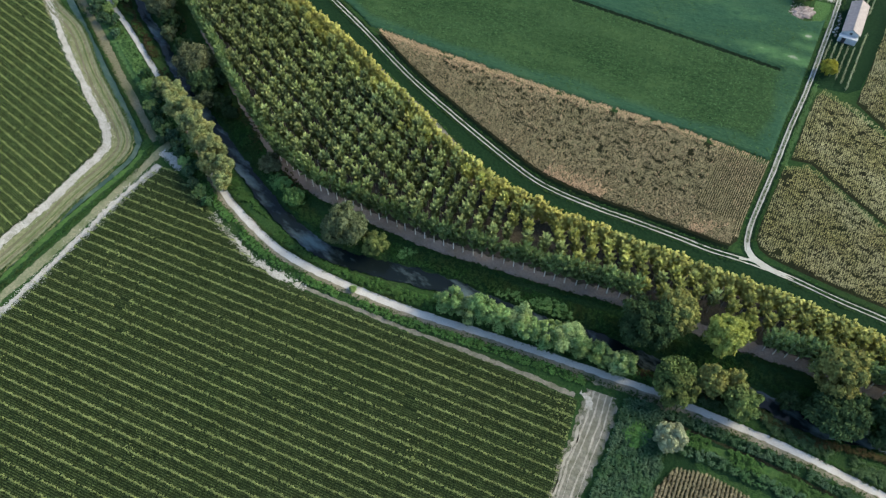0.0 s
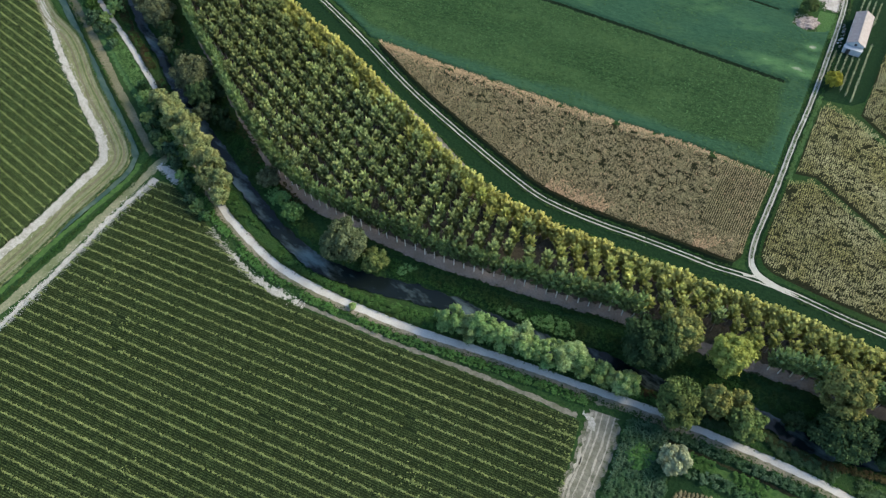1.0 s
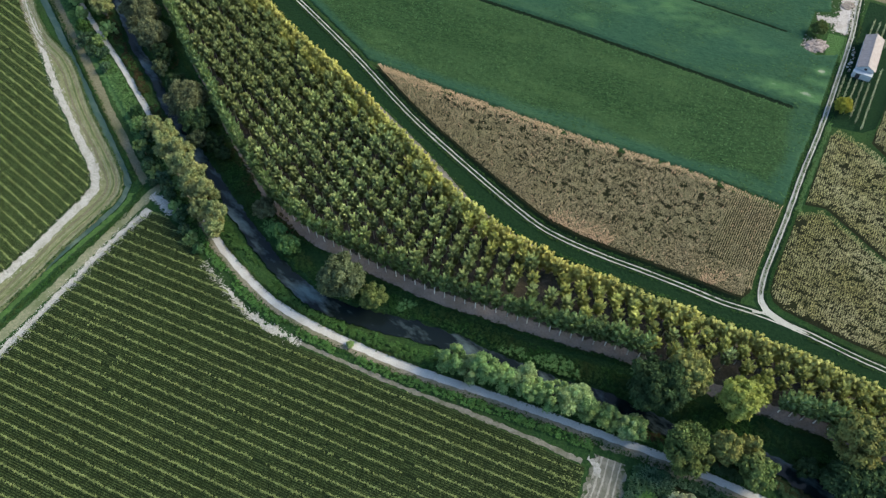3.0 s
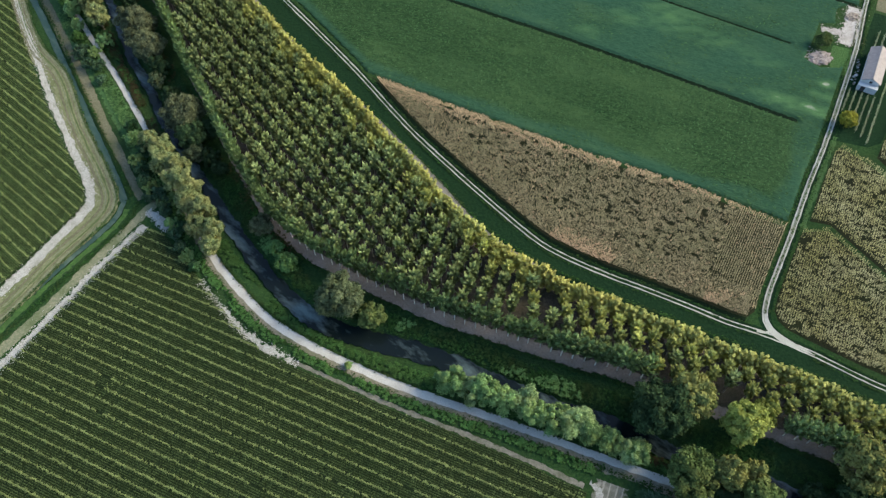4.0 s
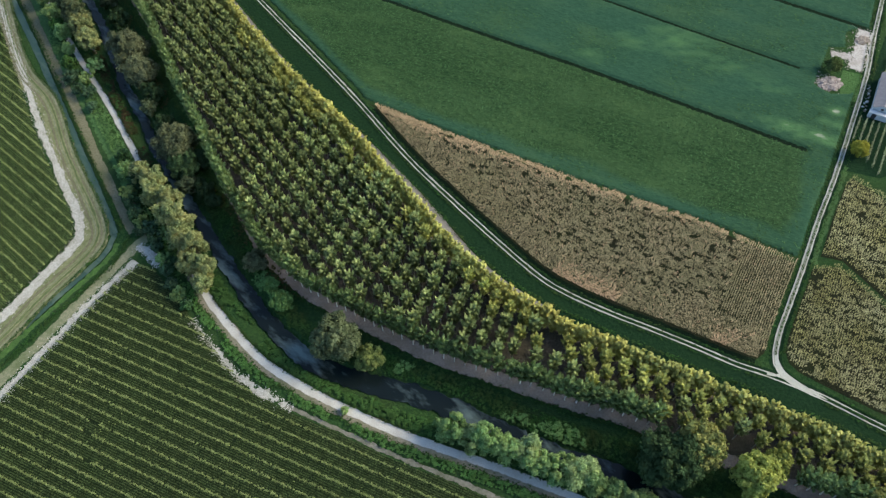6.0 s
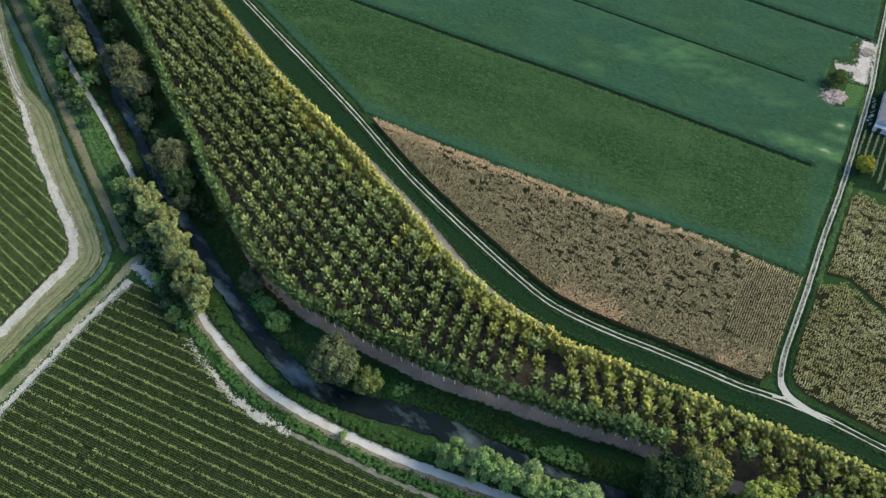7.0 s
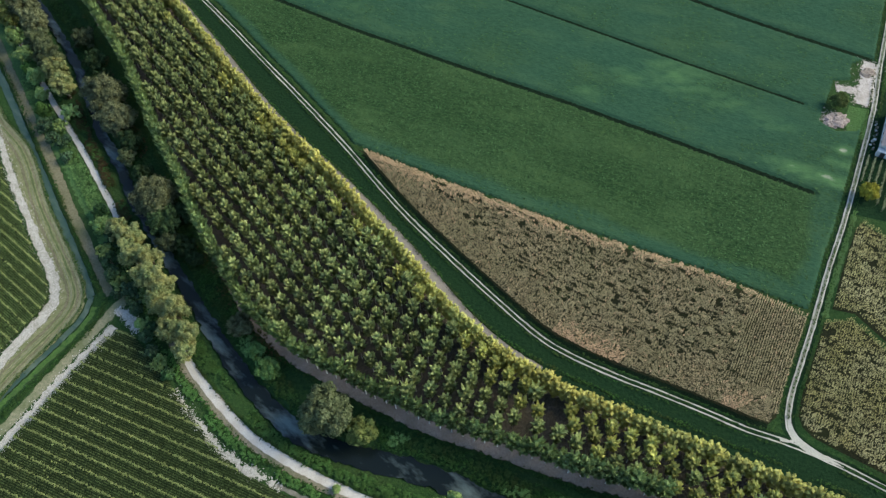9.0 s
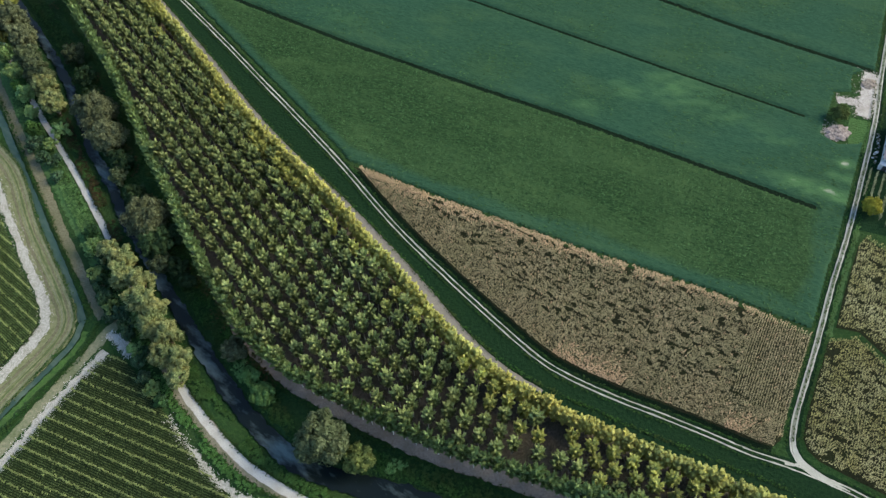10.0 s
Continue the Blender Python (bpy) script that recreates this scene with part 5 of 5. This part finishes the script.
crop("corner_weeds", patchy(band(PATH_LINE, -10.4, -6.7, 5200, 333, 55, 125), 0.14, -0.3), WEED, M_BRIGHT, 334, "green weeds below the leafy row", "weeds", 0.5, 1.2)
crop("leafy_row", patchy(band(PATH_LINE, -5.6, -2.9, 3400, 317, 50, 125), 0.25, -0.45), BROAD, M_COVER, 318, "dense row of blue-green plants beside the path", "crop", 0.5, 1.1)
crop("leafy_row", patchy(band(PATH_LINE, -13.0, -9.9, 3000, 319, 54, 125), 0.2, -0.4), BROAD, M_COVER, 320, "blue-green plants at the edge of the dry rows", "crop", 0.5, 1.2)
FIELD_F = [(56.0, -10.3), (63.1, -11.4), (69.9, -14.9), (78, -20.5), (90.6, -31.6), (60.7, -49.3), (38.6, -49.2), (48.9, -17.4), (51.7, -14.5)]
structure("field_soil", sheet("field_soil", FIELD_F, 0.016, M_SOIL), "bare soil under dry stubble", "soil")
crop("dry_rows", row_places(FIELD_F, 66, 0.95, 0.26, 321, 0.06), [row_plant(np.random.RandomState(322 + k), 6, 0.9, 0.32, 0.17, 0.6) for k in range(5)], M_DRYCORN, 326, "dry tan crop in straight rows", "crop")


# loose stones and tufts that break up the edges of the strips
def beside(line, spread, count, seed, x0=-1e9, x1=1e9, off=0.0):
    r = np.random.RandomState(seed)
    s = r.uniform(0, len(line) - 1.001, count)
    i = s.astype(int)
    p = line[i] + (line[i + 1] - line[i]) * (s - i)[:, None] + side_of(line)[i] * (off + r.normal(0, spread, count))[:, None]
    p = p[(p[:, 0] > x0) & (p[:, 0] < x1) & (p[:, 1] > -40) & (p[:, 1] < 262)]
    return np.column_stack([p, np.full(len(p), 0.03)])


def clod(seed):
    r = np.random.RandomState(seed)
    a = np.linspace(0, 2 * math.pi, 7)[:-1]
    rad = r.uniform(0.12, 0.28, 6)
    v = [(math.cos(t) * q, math.sin(t) * q, 0.02 + 0.05 * (k % 2)) for k, (t, q) in enumerate(zip(a, rad))]
    f = [(0, 1, 2, 3), (3, 4, 5, 0)]
    return np.array(v), np.array(f)


CLODS = [clod(500 + k) for k in range(5)]
GRASS = [row_plant(np.random.RandomState(520 + k), 3, 0.28, 0.20, 0.17) for k in range(5)]
M_CLOD = plain("chalk_stones", (0.30, 0.30, 0.285), (0.50, 0.50, 0.48), 2.0, 0.95)
chalk_places = np.vstack([beside(CHALK_B, 1.0, 7000, 501), beside(CHALK_A, 0.95, 6000, 502, off=0.1), beside(smooth_line([(-72.2, 62.9), (-63.8, 53.8), (-57.3, 47.6), (-50.3, 42.8), (-40.3, 38)]), 0.8, 800, 503),
                          beside(smooth_line([(-93.5, 87), (-90, 85), (-87.6, 82.6), (-85.2, 79.8)]), 0.9, 450, 504)])
crop("chalk_stones", chalk_places, CLODS, M_CLOD, 506, "loose pale chalk stones along the field edges", "stones", 0.3, 0.85)
tufts = [beside(TRACK_LINE, 0.14, 1300, 511), beside(SIDE_LINE, 0.14, 800, 512), beside(shifted(TRACK_LINE, 1.6), 0.2, 1500, 513), beside(shifted(TRACK_LINE, -1.6), 0.2, 1500, 514), beside(shifted(SIDE_LINE, 1.6), 0.2, 800, 515),
         beside(shifted(SIDE_LINE, -1.9), 0.4, 1200, 516), beside(shifted(PATH_LINE, wide / 2 + 0.25), 0.3, 4200, 517), beside(shifted(PATH_LINE, -wide / 2 - 1.6), 0.5, 4200, 518), beside(shifted(GREY_LINE, np.interp(GREY_LINE[:, 0], [-45, -5], [0.1, 2.0])), 0.35, 3000, 519),
         beside(shifted(straw_mid, 3.6), 0.3, 1500, 520), beside(shifted(DITCH_SOUTH, 4.6), 0.5, 1800, 523),
         beside(shifted(DITCH_LINE, 2.3), 0.4, 1500, 524), beside(shifted(LEFT_ROW, -3.3), 0.4, 3200, 525)]
tufts = np.vstack(tufts)
tufts = tufts[np.hypot(tufts[:, 0] - 89.5, tufts[:, 1] - 49.0) > 8]
crop("grass_tufts", tufts, GRASS, M_BANKLEAF, 526, "ragged green grass tufts along tracks and ditches", "grass", 0.6, 1.8)


# ---- farmstead ----
def box(bm, x0, x1, y0, y1, z0, z1):
    """A box with slightly softened edges."""
    g = bmesh.ops.create_cube(bm, size=1.0, matrix=Matrix.Translation(((x0 + x1) / 2, (y0 + y1) / 2, (z0 + z1) / 2)) @ Matrix.Diagonal((x1 - x0, y1 - y0, z1 - z0, 1)))
    edges = list({e for v in g["verts"] for e in v.link_edges})
    bmesh.ops.bevel(bm, geom=edges, offset=min(0.02, 0.2 * min(x1 - x0, y1 - y0, z1 - z0)), segments=1, affect="EDGES")


M_PLASTER = plain("weathered_plaster", (0.36, 0.40, 0.45), (0.48, 0.51, 0.55), 0.9, 0.9)
M_ROOF = plain("faded_roof_sheet", (0.195, 0.175, 0.185), (0.265, 0.24, 0.25), 0.8, 0.75)
M_DARK = plain("dark_opening", (0.02, 0.02, 0.025), (0.04, 0.04, 0.045), 2.0, 0.8)
M_WHITE = plain("white_sheeting", (0.40, 0.40, 0.41), (0.58, 0.58, 0.58), 2.0, 0.7)
M_RUBBLE = plain("pinkish_rubble", (0.12, 0.098, 0.095), (0.34, 0.30, 0.295), 1.4, 0.95, 0.0, 0.25)
M_WOOD = plain("grey_wood", (0.16, 0.13, 0.11), (0.28, 0.25, 0.22), 3.0, 0.9)
M_YARD = earth("pale_yard", (0.38, 0.37, 0.37), (0.50, 0.485, 0.48), (0.26, 0.24, 0.21), 1.5, 0.25, relief=0.05, edge=(0.09, 0.10, 0.06), ragged=0.6)
M_LAWN = earth("lawn", (0.042, 0.098, 0.034), (0.066, 0.130, 0.044), (0.052, 0.10, 0.038), 1.5, 0.15)

HOUSE = pose(138.7, 143.9, 0, 0, 0, -25.9)
VINES = pose(138.4, 142.2, 0, 0, 0, -28.0)


def build_house():
    root = tagged(new("farm_house"), "long pale farm building with a faded pinkish gabled roof", "house")
    w, length, eave, ridge = 2.75, 17.4, 3.3, 4.7
    bm = bmesh.new()
    prof = [(-w, 0), (w, 0), (w, eave), (0, ridge), (-w, eave)]
    front = [bm.verts.new((x, 0, z)) for x, z in prof]
    back = [bm.verts.new((x, length, z)) for x, z in prof]
    bm.faces.new(front)
    bm.faces.new(back[::-1])
    for k in range(5):
        bm.faces.new((front[k], back[k], back[(k + 1) % 5], front[(k + 1) % 5]))
    bmesh.ops.recalc_face_normals(bm, faces=bm.faces)
    walls = part("wall", bm, M_PLASTER, root, "pale plastered walls")
    for side in (-1, 1):
        slope = math.atan2(ridge - eave, w)
        run = w / math.cos(slope) + 0.45
        m = pose(0, -0.4, ridge + 0.05, 0, math.degrees(slope) * side, 0)
        x0, x1 = (0.02, run) if side > 0 else (-run, -0.02)
        bm = bmesh.new()
        box(bm, x0, x1, 0, length + 0.8, 0, 0.06)
        bmesh.ops.transform(bm, matrix=m, verts=bm.verts)
        deck = part("roof", bm, M_ROOF, root, "faded pinkish-grey roof slope")
        bm = bmesh.new()
        step = (length + 0.8) / 14
        box(bm, x0, x1, 0.03, step - 0.03, 0.062, 0.10)
        bmesh.ops.transform(bm, matrix=m, verts=bm.verts)
        first = part("roof_panel", bm, M_ROOF, deck)
        for k in range(1, 14):
            child("roof_panel", first.data, deck).matrix_basis = pose(0, k * step, 0)
    bm = bmesh.new()
    box(bm, -0.18, 0.18, -0.42, length + 0.42, ridge + 0.08, ridge + 0.2)
    part("ridge_cap", bm, M_ROOF, root)
    for x0, x1, z0, z1, name in ((-0.45, 0.45, 2.6, 3.4, "window"),):
        bm = bmesh.new()
        box(bm, x0, x1, -0.06, 0.05, z0, z1)
        part(name, bm, M_DARK, root, "dark opening in the gable")
    for y in (3.0, 7.0, 11.0, 14.0):
        bm = bmesh.new()
        box(bm, -w - 0.06, -w + 0.05, y, y + 0.9, 1.2, 2.2)
        part("window", bm, M_DARK, root)
    root.matrix_basis = HOUSE
    shed = tagged(new("lean_to_shed"), "low bluish-grey lean-to porch against the gable", "shed")
    bm = bmesh.new()
    box(bm, -3.3, 2.7, -1.9, -0.5, 0, 2.3)
    part("wall", bm, M_PLASTER, shed)
    bm = bmesh.new()
    box(bm, -3.5, 2.85, -2.1, -0.45, 2.3, 2.42)
    part("roof", bm, M_PLASTER, shed, "pale bluish flat roof sheet")
    bm = bmesh.new()
    box(bm, -2.3, -0.9, -1.96, -1.85, 0, 2.0)
    part("door", bm, M_DARK, shed, "dark doorway")
    shed.matrix_basis = HOUSE


def build_clutter():
    r = random.Random(5)
    for k in range(16):
        bm = bmesh.new()
        s = r.uniform(0.2, 0.5)
        box(bm, -s, s, -s * r.uniform(0.5, 1), s * r.uniform(0.5, 1), 0, s * r.uniform(0.5, 1.1))
        bmesh.ops.bevel(bm, geom=bm.edges[:], offset=0.08, segments=2, affect="EDGES")
        me = bpy.data.meshes.new("wrapped_pallet")
        bm.to_mesh(me)
        bm.free()
        me.materials.append(M_WHITE if k % 3 else M_WOOD)
        ob = tagged(new("wrapped_pallet", me), "goods wrapped in pale sheeting" if k % 3 else "grey wooden crate beside the wall", "crate", "clutter beside the house")
        ob.matrix_basis = HOUSE @ pose(-4.6 + r.uniform(-0.7, 0.5), 0.4 + k * 0.85, 0, 0, 0, r.uniform(0, 90))
    rr = np.random.RandomState(8)
    for cx, cy, rad, count, name, label, mat in ((127.0, 158.7, 3.9, 90, "rubble_heap", "pinkish-grey heap of rubble beside a tree", M_RUBBLE), (143.6, 180.6, 2.6, 34, "timber_heap", "grey heap of old timber and stones", M_WOOD)):
        heap = tagged(new(name), label, "heap")
        bm = bmesh.new()
        bmesh.ops.create_icosphere(bm, subdivisions=5, radius=1.0)
        for v in bm.verts:
            q = 1 + 0.45 * noise.noise(v.co * 2.2 + Vector((cx, 0, 0))) + 0.25 * noise.noise(v.co * 6.0)
            v.co = Vector((v.co.x * rad * q, v.co.y * rad * 0.75 * q, max(-0.05, v.co.z * 0.7 * q)))
        part("mound", bm, mat, heap)
        stones = []
        for k in range(4):
            bm = bmesh.new()
            bmesh.ops.create_icosphere(bm, subdivisions=1, radius=1.0)
            for v in bm.verts:
                v.co *= rr.uniform(0.7, 1.25)
                v.co.z *= 0.6
            me = bpy.data.meshes.new("stone")
            bm.to_mesh(me)
            bm.free()
            me.materials.append(M_RUBBLE if k % 2 else M_WOOD)
            stones.append(me)
        for k in range(count):
            a, d = rr.uniform(0, 6.28), rad * 1.1 * math.sqrt(rr.uniform(0, 1))
            st = child("stone", stones[k % 4], heap)
            z = max(0.0, 0.65 * (1 - (d / rad) ** 2))
            st.matrix_basis = pose(math.cos(a) * d, math.sin(a) * d * 0.75, z, rr.uniform(0, 90), 0, rr.uniform(0, 360)) @ Matrix.Scale(rr.uniform(0.14, 0.42), 4)
        heap.matrix_basis = pose(cx, cy, 0, 0, 0, 30)


def vine_row(x0, y0, length, seed):
    """A trellised vine row along the house's long axis: leafy hedge and posts."""
    rs = np.random.RandomState(seed)
    root = tagged(new("vine_row"), "thin pale green trellised vine row by the house", "vine row", "vine rows by the house")
    n = int(length * 26)
    c = np.column_stack([rs.normal(0, 0.13, n) + 0.12 * np.sin(np.linspace(0, length * 1.3, n)[rs.permutation(n)]), rs.uniform(0, length, n), rs.uniform(0.5, 1.6, n)])
    lv, lf = leaf_quads(rs, c, np.tile([0, 0, 1.0], (n, 1)), 0.34)
    child("foliage", mesh_from("foliage", lv, lf, M_PALELEAF), root)
    v, f = [], []
    limb(v, f, (0, 0, 0), (0, 0, 1.8), 0.05, 0.05, 6)
    post = mesh_from("post", v, f, M_WOOD)
    for y in np.arange(0, length + 0.1, length / 4):
        p = child("post", post, root)
        p.matrix_basis = pose(0, y, 0)
    root.matrix_basis = VINES @ pose(x0, y0, 0)
    return root


build_house()
build_clutter()
for k, (x, reach) in enumerate(((-5.6, 11), (-3.6, 15.5), (-1.6, 17), (0.4, 18), (2.4, 19.5), (4.6, 21.5))):
    vine_row(x, -2.4 - reach, reach if k < 5 else reach + 9, 400 + k)
for k, x in enumerate((-3.0, -1.0, 1.0, 3.0)):
    vine_row(x, 18.5, 13, 410 + k)
structure("garden", sheet("garden", [(121.1, 120.8), (131.6, 117.6), (136.5, 119.6), (141.3, 127.2), (160.6, 161), (168.5, 175.5), (152.6, 183.2), (142.8, 163.7), (132.7, 146.1)], 0.02, M_VERGE), "dark shaded grass round the farm house", "grass")
structure("bare_field", sheet("bare_field", [(153.4, 184.6), (169.5, 176.6), (230.0, 150.0), (240.0, 262.0), (186.5, 262.0)], 0.012, M_TANGRASS), "dry tan field beyond the vine rows", "field")
structure("yard", ribbon("yard", smooth_line([(137.4, 165.6), (140.1, 171.2), (143.3, 178.7), (146.4, 185.7)], 1.0), 5.6, 0.05, M_YARD, 0.6, 61), "pale bare yard beside the farm track", "yard")
structure("yard_wing", ribbon("yard_wing", smooth_line([(131, 173.5), (134.2, 173.1), (138.2, 171.6)], 0.8), 3.2, 0.042, M_YARD, 0.6, 62), "pale bare patch beside the yard", "yard")
structure("lawn", sheet("lawn", [(128.3, 151.9), (133.4, 149.9), (139.0, 163.2), (133.0, 165.4), (131.0, 161.5)], 0.04, M_LAWN), "short bright green lawn beside the farm track", "lawn")
M_STONE = plain("yard_stones", (0.20, 0.185, 0.18), (0.36, 0.335, 0.33), 2.0, 0.95)
crop("yard_stones", np.vstack([beside(smooth_line([(136.8, 164.8), (146.8, 186.7)]), 2.2, 500, 531), beside(smooth_line([(122.1, 156.8), (129, 161.1)]), 2.0, 400, 532), beside(smooth_line([(130.8, 174), (138.7, 171.8)]), 1.2, 240, 533)]), CLODS, M_STONE, 534, "loose pale stones and debris round the yard", "stones", 0.4, 1.2)


for ob in scene.objects:
    if ob.parent is None and ob.type not in ("CAMERA", "LIGHT"):
        ob.matrix_basis = Matrix.Scale(PLAN, 4) @ ob.matrix_basis
